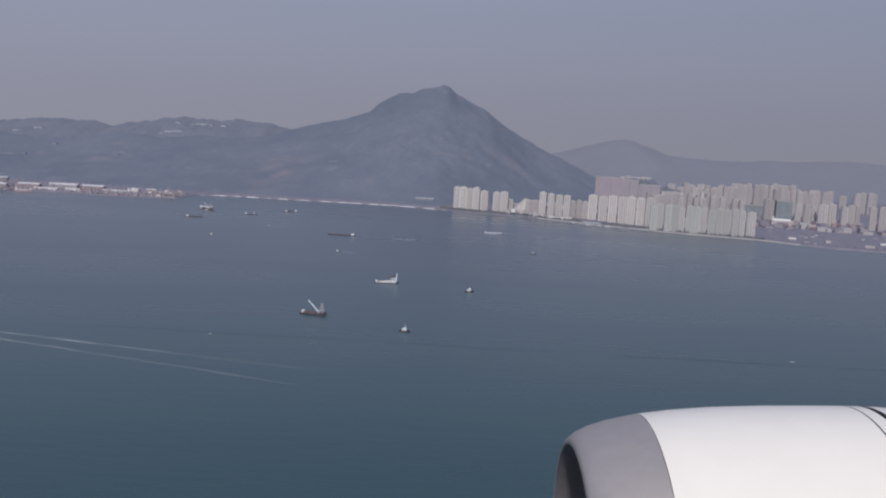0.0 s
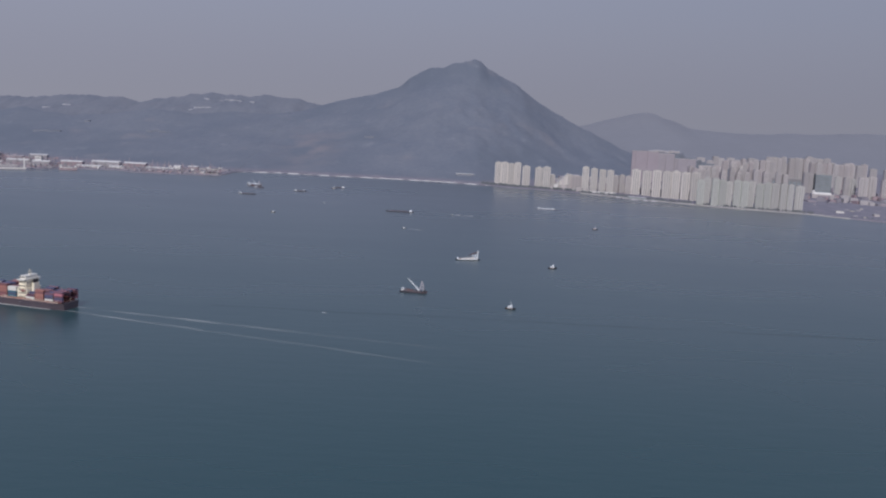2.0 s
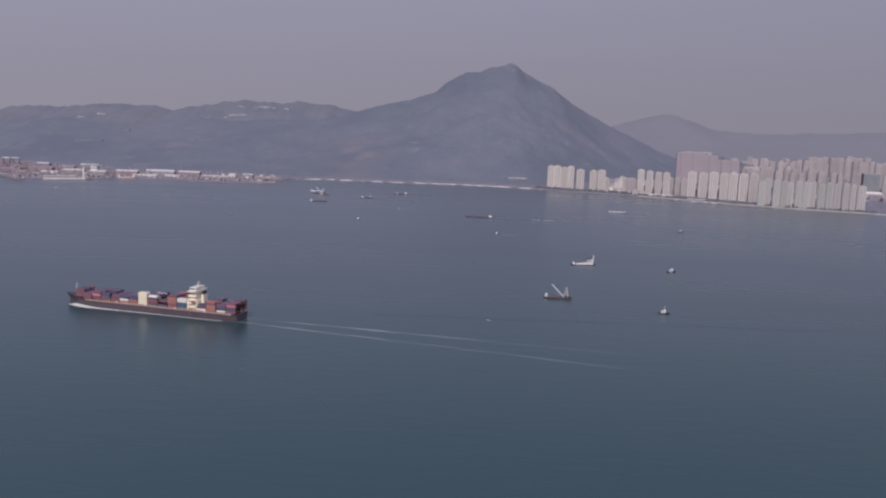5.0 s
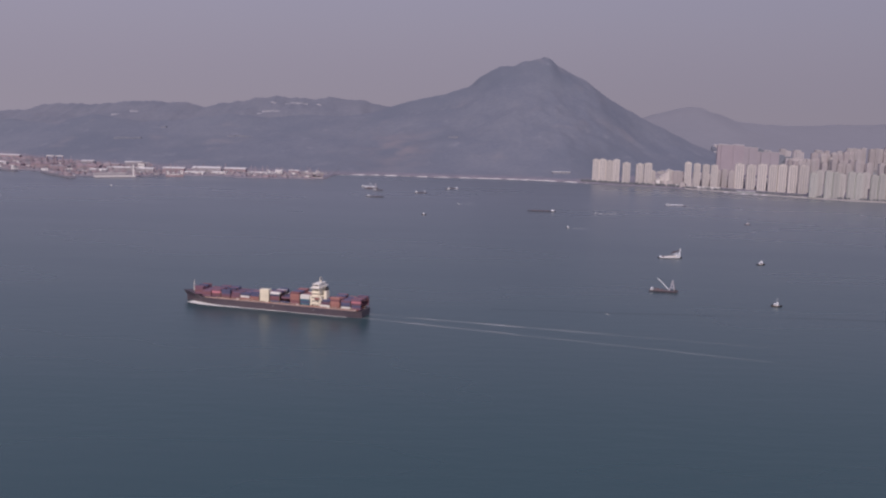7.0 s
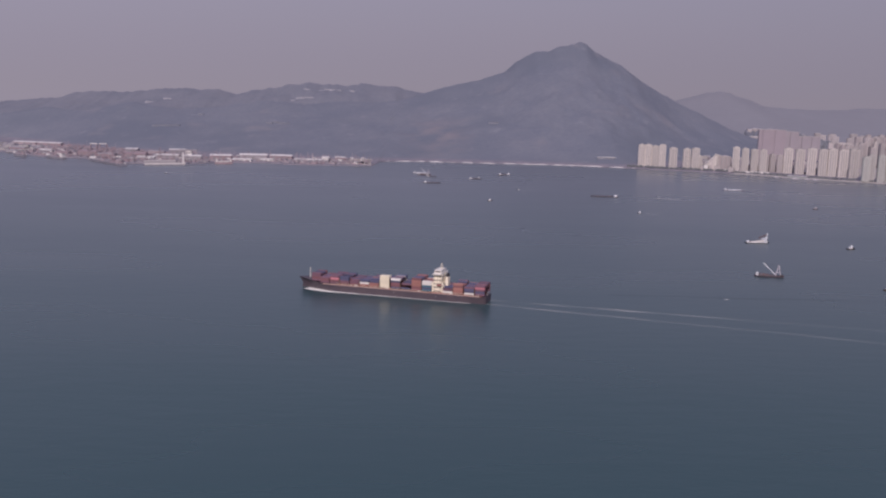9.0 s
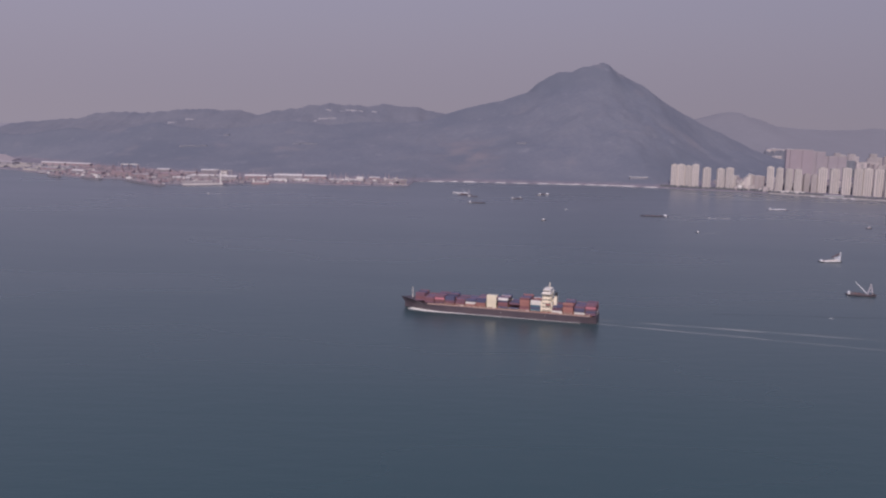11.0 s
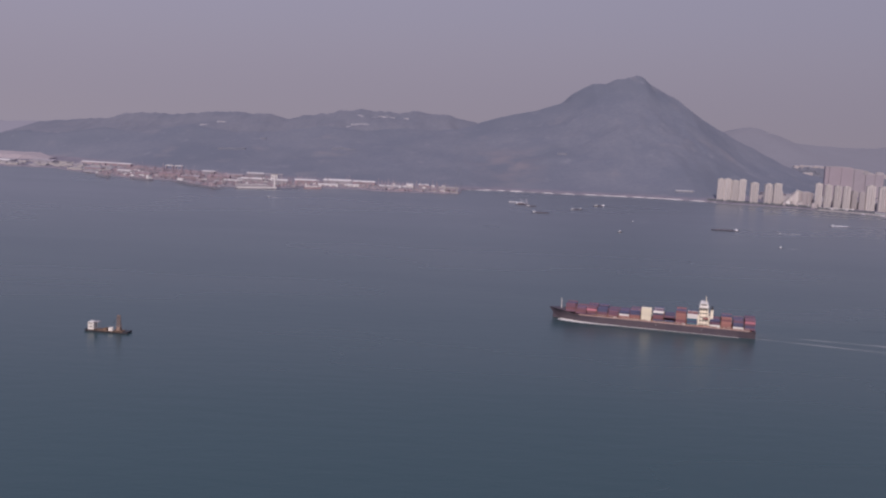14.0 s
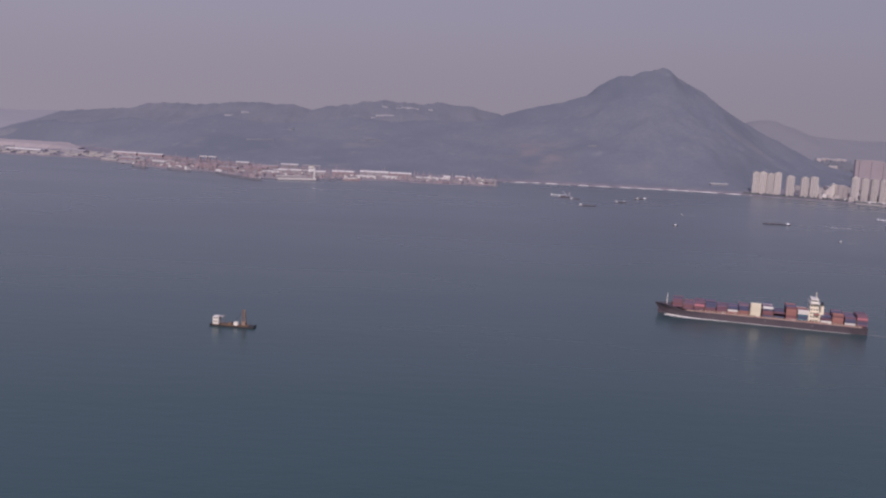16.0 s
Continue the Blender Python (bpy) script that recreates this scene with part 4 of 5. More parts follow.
for i in range(9):
    x = 118 + 7.5 * i + rng.uniform(-2, 2)
    w, h = rng.uniform(4, 8), rng.uniform(5, 15)
    t = thing("shophouse", "small white flat-roofed house among low blocks", "house", x, along(COAST, x) + rng.uniform(14, 26), 1.8, rng.uniform(-20, 5), "white houses by the shore")
    part("wall", box(B(), -w / 2, w / 2, -3, 3, 0, h), SHED_WHITE if i % 4 == 1 else MUTED, t)
    part("roof", box(B(), -w / 2 - 0.2, w / 2 + 0.2, -3.2, 3.2, h, h + 0.5), ROOF, t)
tower("apartment_block", 164.4, 1783.4, 22, 12, 25.0, -6, ROSE, "muted pink apartment block behind the shore road", "low blocks by the shore", 1.5)
for x, y, h in ((177.5, 1759.1, 43), (192.2, 1752.2, 42), (205.8, 1743.2, 42), (219, 1735.1, 41.5)):
    tower("apartment_tower", x, y, 11.6, 12.5, h + rng.uniform(-1.0, 1.0), rng.uniform(-16, 4), BEIGE, BL, FRONT, rng.uniform(0.8, 2.4))
for x, y, h in ((233.2, 1763.9, 30), (244.4, 1760, 32), (254.5, 1750, 31)):
    tower("apartment_tower", x, y, 10, 10, h, rng.uniform(-12, 0), MUTED, BL, FRONT)
for x, y, w, h in ((266.7, 1739.9, 15.5, 45.1), (282.9, 1727.9, 15.5, 45.1), (298.1, 1715.8, 15, 46.1), (313.1, 1704.6, 15, 47.5), (327.8, 1694.6, 14.5, 48), (342.3, 1686.3, 14.5, 47.3), (356.5, 1677.2, 15, 47.8)):
    tower("apartment_tower", x, y + rng.uniform(-5, 5), w * 0.98, 12, h + rng.uniform(-1.4, 1.4), rng.uniform(-16, 0), BEIGE, BL, FRONT, rng.uniform(0.6, 2.0))
for i in range(10):
    tower("apartment_tower", 350.4 + 11.2 * i, 1609 - 3.6 * i + (8 if i % 3 == 1 else 0), 11.3, 10, 42 + rng.uniform(-2.5, 2.5), rng.uniform(-16, -4), (GREY, WARM_GREY, GREY)[i % 3], GL, FRONT, 1.6)
for x, y, w, h in ((463.4, 1575.9, 13.5, 42.7), (476.2, 1571, 11, 44.3), (485.9, 1566, 9, 42.7), (502.4, 1572.1, 13.5, 40.7)):
    tower("apartment_tower", x, y, w, 10, h, -10, WARM_GREY, GL, FRONT, 1.8)
# the rows behind
for i in range(24):
    tower("apartment_tower", 380 + 6.9 * i, 1817 - 2.7 * i + rng.uniform(-15, 15), 8.7, 10, 51 + rng.uniform(-4, 4), rng.uniform(-15, 10), rng.choice((MUTED, HAZY, ROSE)), "muted beige apartment tower in the second row", "towers behind the front", 2.2)
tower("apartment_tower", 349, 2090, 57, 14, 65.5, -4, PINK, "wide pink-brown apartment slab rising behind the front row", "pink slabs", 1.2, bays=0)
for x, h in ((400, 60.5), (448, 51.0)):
    tower("apartment_tower", x, 2140, 47, 14, h, -4, MAUVE, "wide haze-grey slab beside the pink one", "pink slabs", 1.0, bays=0)
tower("apartment_tower", 480, 2050, 47, 13, 43, -3, MUTED, "broad pale slab behind the front towers", "pink slabs", 1.0, bays=2)


def cluster(x0, x1, y, h, count, paints, label, group):
    """A close row of towers from x0 to x1 about one height."""
    w = (x1 - x0) / count
    for i in range(count):
        tower("apartment_tower", x0 + w * (i + 0.5), y + rng.uniform(-9, 9), w * rng.uniform(0.86, 1.0), 12, h + rng.uniform(-3.0, 2.0), rng.uniform(-12, 6), paints[i % len(paints)], label, group, 1.6)


TOWN = "towers in the town"
cluster(493, 557, 2000, 57.0, 5, (ROSE, MUTED), "muted pink apartment tower in the second row", TOWN)
for x in (509, 527):
    tower("apartment_tower", x, 1986, 5.5, 6, 50, -4, BEIGE, "slim sunlit white tower before a pink block", TOWN, 1.0, bays=0)
cluster(557, 645, 2130, 57.0, 7, (HAZY, ROSE, MUTED), "haze-pale apartment tower far back in the town", TOWN)
cluster(648, 752, 2215, 61.5, 8, (HAZY, MUTED, HAZY), "pale yellowish apartment tower far back in the town", TOWN)
cluster(752, 812, 2250, 64.0, 4, (HAZY, HAZY, MUTED), "haze-pale apartment tower far back in the town", TOWN)
cluster(812, 900, 2250, 53.0, 6, (HAZY, ROSE), "haze-pale apartment tower far back in the town", TOWN)
cluster(726, 818, 2150, 55.0, 7, (ROSE, HAZY, ROSE), "muted pink apartment tower in the middle of the town", TOWN)
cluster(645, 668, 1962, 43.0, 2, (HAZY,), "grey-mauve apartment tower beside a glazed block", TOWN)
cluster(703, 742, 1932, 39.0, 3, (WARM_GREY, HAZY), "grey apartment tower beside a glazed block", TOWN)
cluster(733, 771, 1902, 45.0, 2, (MUTED,), "broad muted apartment tower above open ground", TOWN)
cluster(776, 816, 1890, 42.5, 3, (MUTED, WARM_GREY), "broad muted apartment tower above open ground", TOWN)
cluster(818, 846, 1852, 45.0, 2, (BEIGE, MUTED), "broad muted apartment tower above open ground", TOWN)
cluster(880, 960, 1850, 42.0, 5, (MUTED, HAZY), "broad muted apartment tower above open ground", TOWN)
cluster(990, 1050, 2350, 52.0, 4, (HAZY,), "haze-pale apartment tower far back in the town", TOWN)
cluster(1050, 1200, 2300, 45.0, 9, (HAZY, MUTED), "haze-pale apartment tower far back in the town", TOWN)
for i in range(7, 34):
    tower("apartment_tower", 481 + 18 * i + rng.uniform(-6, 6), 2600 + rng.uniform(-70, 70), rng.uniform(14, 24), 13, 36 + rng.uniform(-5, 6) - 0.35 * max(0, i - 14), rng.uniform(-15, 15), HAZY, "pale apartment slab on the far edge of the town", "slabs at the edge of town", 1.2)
t = thing("office_block", "dark blue-green glazed block among paler towers", "office block", 685, 1955, 1.8, -5)
part("body", box(B(), -16, 16, -8, 8, 0, 42), GLASSY, t)
part("parapet", box(B(), -16.4, 16.4, -8.4, 8.4, 42, 43), ROOF, t)
for k in range(7):
    part("spandrel", box(B(), -16.1, 16.1, -8.25, -7.9, 5 + 5.2 * k, 6.0 + 5.2 * k), SLOT, t)
# made-up block whose dark colour fills a dark band between the tower rows
t = thing("depot", "long dark grey block standing in for a dark band between tower rows", "depot", 634, 2050, 1.8, -4)
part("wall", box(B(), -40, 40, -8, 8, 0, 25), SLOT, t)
part("roof", box(B(), -40.6, 40.6, -8.6, 8.6, 25, 26), ROOF, t)
for k in range(9):
    part("front_panel", box(B(), -37 + 8.6 * k, -31.5 + 8.6 * k, -8.2, -7.9, 2, 20), GLASSY, t)
t = thing("sports_hall", "low pale hall with a stepped white roof", "hall", 659, 1882, 1.8, -8)
part("wall", box(B(), -21, 21, -10, 10, 0, 8), MUTED, t)
part("roof", box(B(), -17, 17, -8, 8, 8, 11, 2.0), SHED_WHITE, t)
part("roof_tower", box(B(), -19, -15, -3, 3, 8, 15), SHED_WHITE, t)
for k in range(7):
    x = 575 + 48 * k
    w = rng.uniform(7, 15)
    t = thing("low_building", "low flat-roofed building on open ground by the shore", "building", x, along(COAST, x) + rng.uniform(40, 170), 1.8, rng.uniform(-25, 5), "low buildings on the shore")
    part("wall", box(B(), -w / 2, w / 2, -4, 4, 0, 3.2), SHED_WHITE if k % 3 == 0 else MUTED, t)
    part("roof", box(B(), -w / 2 - 0.3, w / 2 + 0.3, -4.3, 4.3, 3.2, 3.7), ROOF, t)


# ---- shore: seawall, beach, trees ----
def shore_strip(name, material, x0, x1, off0, off1, z0, z1, label, category, step=6.0):
    verts, faces = [], []
    xs = np.arange(x0, x1 + step, step)
    for x in xs:
        c = along(COAST, x)
        j = 1.2 * noise.noise(Vector((x * 0.09, off0, 0)))
        for off, z in ((off0 + j, -0.5), (off0 + j, z0), (off1 + j, z1), (off1 + j, -0.5)):
            verts.append((x, c + off, z))
    for i in range(len(xs) - 1):
        for k in range(3):
            a = i * 4 + k
            faces.append((a, a + 4, a + 5, a + 1))
    me = bpy.data.meshes.new(name)
    me.from_pydata(verts, [], faces)
    me.materials.append(material)
    return tagged(new(name, me), label, category, kind="structure")


shore_strip("beach", BEACH, -462, -3, -0.6, 0.6, 0.3, 1.5, "pale beach and stone sea wall below the mountain", "beach")
shore_strip("seawall", ROOF, 165, 560, -2.5, 1.5, 0.8, 1.9, "pale stone sea wall along the town", "seawall")


def tree_belt(name, x0, x1, off, count, seed, size):
    """Many small leafy clumps in one belt, with gaps."""
    r = random.Random(seed)
    verts, faces = [], []
    base = [(math.cos(a) * 1.0, math.sin(a) * 1.0) for a in (0, 1.05, 2.1, 3.14, 4.19, 5.24)]
    for _ in range(count):
        x = r.uniform(x0, x1)
        y = along(COAST, x) + off + r.uniform(-3, 5)
        s = size * r.uniform(0.5, 1.2)
        k = len(verts)
        for z, q in ((1.5, 0.5), (1.5 + s * 0.5, 1.0), (1.5 + s, 0.75), (1.5 + s * 1.45, 0.2)):
            for cx, cy in base:
                verts.append((x + cx * q * s * r.uniform(0.7, 1.2), y + cy * q * s * r.uniform(0.7, 1.2), z + r.uniform(-0.2, 0.2) * s))
        for lev in range(3):
            for i in range(6):
                a, b2 = k + lev * 6 + i, k + lev * 6 + (i + 1) % 6
                faces.append((a, b2, b2 + 6, a + 6))
        faces.append(tuple(k + 18 + i for i in range(6)))
    me = bpy.data.meshes.new(name)
    me.from_pydata(verts, [], faces)
    me.materials.append(SCRUB)
    return tagged(new(name, me), "belt of dark shore trees in clumps", "trees", kind="stuff")


tree_belt("tree_belt", -10, 160, 14, 260, 3, 2.6)
tree_belt("tree_belt", 160, 520, 8, 420, 4, 2.2)
tree_belt("tree_belt", 520, 980, 30, 90, 5, 1.4)


def wooded_bank(name, x0, x1, y, profile, count, seed, leaves=None):
    """A low bank of park trees between the blocks, crown over crown."""
    r = random.Random(seed)
    verts, faces = [], []
    ring = [(math.cos(a), math.sin(a)) for a in (0, 1.05, 2.1, 3.14, 4.19, 5.24)]
    for _ in range(count):
        u, v = r.random(), r.random()
        x, yy, s = x0 + u * (x1 - x0), y + 34 * (v - 0.5), r.uniform(2.2, 5.0)
        top = along(profile, x) * (0.45 + 0.55 * v) * (0.92 + 0.12 * noise.noise(Vector((x * 0.04, 6, 0))))
        k = len(verts)
        for z, q in ((1.5, 0.6), (max(2.0, top - s), 1.0), (max(3.0, top - s * 0.4), 0.8), (max(4.0, top), 0.25)):
            for cx, cy in ring:
                verts.append((x + cx * q * s * r.uniform(0.7, 1.2), yy + cy * q * s * r.uniform(0.7, 1.2), z + r.uniform(-0.1, 0.1) * s))
        for lev in range(3):
            for i in range(6):
                a, b2 = k + lev * 6 + i, k + lev * 6 + (i + 1) % 6
                faces.append((a, b2, b2 + 6, a + 6))
        faces.append(tuple(k + 18 + i for i in range(6)))
    me = bpy.data.meshes.new(name)
    me.from_pydata(verts, [], faces)
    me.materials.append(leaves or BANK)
    return tagged(new(name, me), "hazy bank of park trees between the town's blocks", "trees", kind="stuff")


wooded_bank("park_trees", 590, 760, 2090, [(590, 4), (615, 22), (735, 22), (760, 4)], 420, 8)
# estate_trees are added before the estate to cover its lower walls
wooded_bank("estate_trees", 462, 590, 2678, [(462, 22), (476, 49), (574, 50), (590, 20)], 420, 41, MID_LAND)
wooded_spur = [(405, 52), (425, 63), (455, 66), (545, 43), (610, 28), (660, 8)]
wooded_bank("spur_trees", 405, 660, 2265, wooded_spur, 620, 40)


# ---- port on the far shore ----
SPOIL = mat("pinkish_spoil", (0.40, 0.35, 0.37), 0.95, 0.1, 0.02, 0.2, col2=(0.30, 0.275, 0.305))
PALE_PINK = mat("muted_pink_paint", (0.415, 0.345, 0.385), 0.8, 0.15, 0.1, 1.0)


def warehouse(x, y, w, d, h, turn, wall, roof, label):
    t = thing("warehouse", label, "warehouse", x, y, 1.8, turn, "sheds of the port")
    h = h * 0.75
    part("wall", box(B(), -w / 2, w / 2, -d / 2, d / 2, 0, h), wall, t)
    ridge = B()
    v = [ridge.verts.new(p) for p in ((-w / 2 - 0.5, -d / 2 - 0.5, h), (w / 2 + 0.5, -d / 2 - 0.5, h), (w / 2 + 0.5, d / 2 + 0.5, h), (-w / 2 - 0.5, d / 2 + 0.5, h), (-w / 2 - 0.5, 0, h + d * 0.13), (w / 2 + 0.5, 0, h + d * 0.13))]
    for q in ((0, 1, 5, 4), (2, 3, 4, 5), (0, 4, 3), (1, 2, 5), (3, 2, 1, 0)):
        ridge.faces.new([v[i] for i in q])
    part("roof", ridge, roof, t)
    for k in range(3):
        dx = (k - 1) * w * 0.3
        part("door", box(B(), dx - w * 0.05, dx + w * 0.05, -d / 2 - 0.08, -d / 2 + 0.02, 0, h * 0.7), SLOT, t)
    return t


def gantry(x, y, turn, s=1.0, steel=None, up=True):
    """A quay crane: portal legs, a boom raised or level, apex and stays."""
    steel = steel or SHED_RED
    t = thing("quay_crane", "tall ship-to-shore crane with its boom " + ("raised" if up else "lowered"), "crane", x, y, 1.8, turn, "cranes of the port")
    for lx in (-3, 3):
        for ly in (-3.5, 3.5):
            part("leg", rod(B(), (lx * s, ly * s, 0), (lx * 0.8 * s, ly * s, 15 * s), 0.5 * s, 0.4 * s, 5), steel, t)
    b = box(B(), -0.8 * s, 0.8 * s, -4 * s, 14 * s, 15 * s, 16.4 * s)
    box(b, -3 * s, 3 * s, -4.2 * s, -3.4 * s, 8 * s, 9 * s)
    box(b, -3 * s, 3 * s, 3.4 * s, 4.2 * s, 8 * s, 9 * s)
    part("girder", b, steel, t)
    b = B()
    end = (0, -9 * s, 29 * s) if up else (0, -19 * s, 15.5 * s)
    rod(b, (0, -4 * s, 15.5 * s), end, 0.6 * s, 0.4 * s, 5)
    part("boom", b, steel, t)
    b = B()
    rod(b, (0, -3 * s, 16 * s), (0, -1.5 * s, 24 * s), 0.4 * s, 0.3 * s, 5)
    rod(b, (0, -1.5 * s, 24 * s), (0, 12 * s, 16.4 * s), 0.2 * s, 0.2 * s, 4)
    part("apex", b, steel, t)
    return t


def moored_ship(x, y, turn, L, hull, house, label, beam=0.17):
    t = thing("moored_ship", label, "ship", x, y, 0, turn, "ships at the quay")
    part("hull", small_hull(B(), L, L * beam, 3.6, 1.6), hull, t)
    part("deckhouse", box(B(), -L * 0.42, -L * 0.34, -L * beam * 0.35, L * beam * 0.35, 3.6, 9.5, 0.4), house, t)
    part("rail", box(B(), -L * 0.46, L * 0.30, -L * beam * 0.488, -L * beam * 0.453, 3.6, 4.7), SHED_WHITE, t, "white rail")
    part("forecastle", box(B(), L * 0.36, L * 0.455, -L * beam * 0.2, L * beam * 0.2, 4.0, 7.6, 0.5), SHED_WHITE, t, "white forecastle")
    for k in range(4):
        part("hatch", box(B(), -L * 0.28 + k * L * 0.15, -L * 0.16 + k * L * 0.15, -L * beam * 0.32, L * beam * 0.32, 3.6, 5.2 + 0.7 * (k % 2)), (SHED_RED, QUAY_GREY, PALE_PINK, SHED_GREY)[k], t)
    for fx in (-0.15, 0.1, 0.31):
        part("derrick", rod(B(), (fx * L, 0, 3.6), (fx * L, 0, 10.0), 0.25, 0.15, 5), QUAY_GREY, t)
    part("funnel", box(B(), -L * 0.44, -L * 0.42, -1.2, 1.2, 8.5, 11.5, 0.2), SHED_GREY, t)
    return t


WL, GLB, RL = "long shed with a white sheet roof", "grey shed by the quay", "muted red industrial shed"
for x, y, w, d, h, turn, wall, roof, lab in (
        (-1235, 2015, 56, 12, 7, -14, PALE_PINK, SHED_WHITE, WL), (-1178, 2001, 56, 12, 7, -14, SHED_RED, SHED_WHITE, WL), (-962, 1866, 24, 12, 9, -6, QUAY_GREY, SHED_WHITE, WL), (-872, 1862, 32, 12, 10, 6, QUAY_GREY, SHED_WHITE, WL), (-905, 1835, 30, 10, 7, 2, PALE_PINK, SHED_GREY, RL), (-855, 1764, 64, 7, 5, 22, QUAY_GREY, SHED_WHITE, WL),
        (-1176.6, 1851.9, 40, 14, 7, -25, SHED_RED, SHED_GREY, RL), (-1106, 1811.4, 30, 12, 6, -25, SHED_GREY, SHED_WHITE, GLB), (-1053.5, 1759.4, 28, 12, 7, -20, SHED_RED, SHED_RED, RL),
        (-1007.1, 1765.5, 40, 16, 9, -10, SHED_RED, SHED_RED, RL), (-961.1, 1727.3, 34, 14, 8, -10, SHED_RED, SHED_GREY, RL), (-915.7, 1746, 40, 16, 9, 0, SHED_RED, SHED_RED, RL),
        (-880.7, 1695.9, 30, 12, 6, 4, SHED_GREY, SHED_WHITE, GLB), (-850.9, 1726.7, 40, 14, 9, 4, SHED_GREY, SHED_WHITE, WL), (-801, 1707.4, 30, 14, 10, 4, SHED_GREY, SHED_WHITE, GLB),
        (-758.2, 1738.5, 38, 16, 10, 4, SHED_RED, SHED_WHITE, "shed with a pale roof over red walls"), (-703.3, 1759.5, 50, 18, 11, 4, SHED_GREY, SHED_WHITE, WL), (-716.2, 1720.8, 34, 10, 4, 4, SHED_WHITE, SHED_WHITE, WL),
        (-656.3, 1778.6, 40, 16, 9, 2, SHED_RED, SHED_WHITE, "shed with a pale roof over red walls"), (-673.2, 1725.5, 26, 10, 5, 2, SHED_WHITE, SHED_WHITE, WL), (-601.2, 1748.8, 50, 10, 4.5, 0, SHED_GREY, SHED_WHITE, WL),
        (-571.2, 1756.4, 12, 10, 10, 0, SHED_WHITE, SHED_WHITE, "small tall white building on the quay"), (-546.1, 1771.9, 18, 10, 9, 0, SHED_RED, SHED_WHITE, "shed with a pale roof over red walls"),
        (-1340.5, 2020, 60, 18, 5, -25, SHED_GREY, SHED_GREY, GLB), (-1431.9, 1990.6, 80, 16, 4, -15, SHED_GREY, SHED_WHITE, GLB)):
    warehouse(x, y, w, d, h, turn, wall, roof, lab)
for i in range(11):
    x = -1010 + 21 * i
    gantry(x, along(COAST, x) + 14, rng.uniform(-12, 12), rng.uniform(0.55, 0.9), rng.choice((SHED_RED, SHED_RED, CRANE_STEEL)), rng.random() < 0.7)
for x, s in ((-660, 0.5), (-612, 0.45), (-505, 0.5), (-488, 0.55)):
    gantry(x, along(COAST, x) + 10, rng.uniform(-15, 15), s, CRANE_STEEL, True)
t = thing("floating_dock", "long low floating dock with a white tower at one end", "floating dock", -825, 1616, 0, 26)
part("pontoon", box(B(), -33, 33, -7, 7, -1, 2.2), SHED_GREY, t)
part("edge", box(B(), -33.3, 33.3, -7.4, -6.9, 1.4, 3.4), SHED_WHITE, t, "white edge beam")
part("wing_wall", box(B(), -33, 20, 5.5, 7.5, 2.2, 6.2), SHED_GREY, t)
part("wing_deck", box(B(), -33, 20, 5.0, 8.0, 6.2, 6.8), SHED_WHITE, t)
part("tower", box(B(), 29, 31.5, -6, -3.5, 2.2, 21.0, 0.3), SHED_WHITE, t, "white lift tower")
for lx in (-26, -10, 8):
    part("mast", rod(B(), (lx, 6.5, 6.8), (lx, 6.5, 16.0), 0.4, 0.2, 5), CRANE_STEEL, t)
t = thing("control_tower", "tall white port building with a wide roof frame", "building", -812, 1722, 1.8, 4)
part("wall", box(B(), -5.5, 5.5, -5, 5, 0, 15.5), SHED_WHITE, t)
part("roof_frame", box(B(), -17, 15, -6, 6, 16.2, 17.4), CRANE_STEEL, t)
for lx in (-16, 14):
    part("column", box(B(), lx - 0.5, lx + 0.5, -5.5, -4.5, 0, 16.2), CRANE_STEEL, t)
part("window", box(B(), -4.5, 4.5, -5.1, -4.95, 11, 13), SLOT, t)
t = thing("spoil_mound", "flat-topped pink-grey bank of dumped spoil on the shore", "spoil bank", -1453, 2144.9, 1.5, -6)
b = B()
secs = []
for i in range(29):
    x = -190 + 9.8 * i
    k = min(1.0, 0.55 + 0.09 * i, max(0.3, (29 - i) / 6)) * (1 + 0.16 * noise.noise(Vector((i * 0.6, 3, 0))))
    secs.append([(x, -46 * k - 12, 0), (x, -40 * k, 8.5 * k), (x, -18 * k, 10.5 * k), (x, 40 * k, 11 * k), (x, 46 * k + 12, 0)])
loft(b, secs)
part("bank", b, SPOIL, t)
moored_ship(-925, 1620, 133, 138, HAZE_HULL, PALE_PINK, "long grey cargo ship with white upperworks moored at the quay", 0.10)
moored_ship(-1040, 1690, 142, 60, HAZE_HULL, SHED_WHITE, "grey cargo ship with white upperworks moored at the quay")
moored_ship(-1118, 1722, 138, 46, HAZE_HULL, PALE_PINK, "grey coaster moored at the quay")
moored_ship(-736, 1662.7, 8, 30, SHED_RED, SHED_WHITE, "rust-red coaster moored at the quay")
t = thing("pier", "concrete pier with a dark roofed frame at its end", "pier", -505.9, 1711.6, 0, 6)
part("deck", box(B(), -30, 22, -8, 8, -1, 2.4), SAND, t)
part("roof", box(B(), -14, 22, -6, 6, 9.6, 10.6), ROOF, t)
for lx in (-12, 0, 10, 20):
    part("column", box(B(), lx - 0.8, lx + 0.8, -5, -4, 2.4, 9.6), CRANE_STEEL, t)


def yard_mast(x, y, h):
    t = thing("yard_mast", "tall pale lighting mast over the yard", "mast", x, y, 1.8, 0, "lighting masts of the port")
    part("pole", rod(B(), (0, 0, 0), (0, 0, h * 0.85), 0.30, 0.16, 6), PALE_PINK, t)
    part("lamp_ring", box(B(), -0.9, 0.9, -0.3, 0.3, h * 0.85 - 0.4, h * 0.85 + 0.2), PALE_PINK, t)
    return t


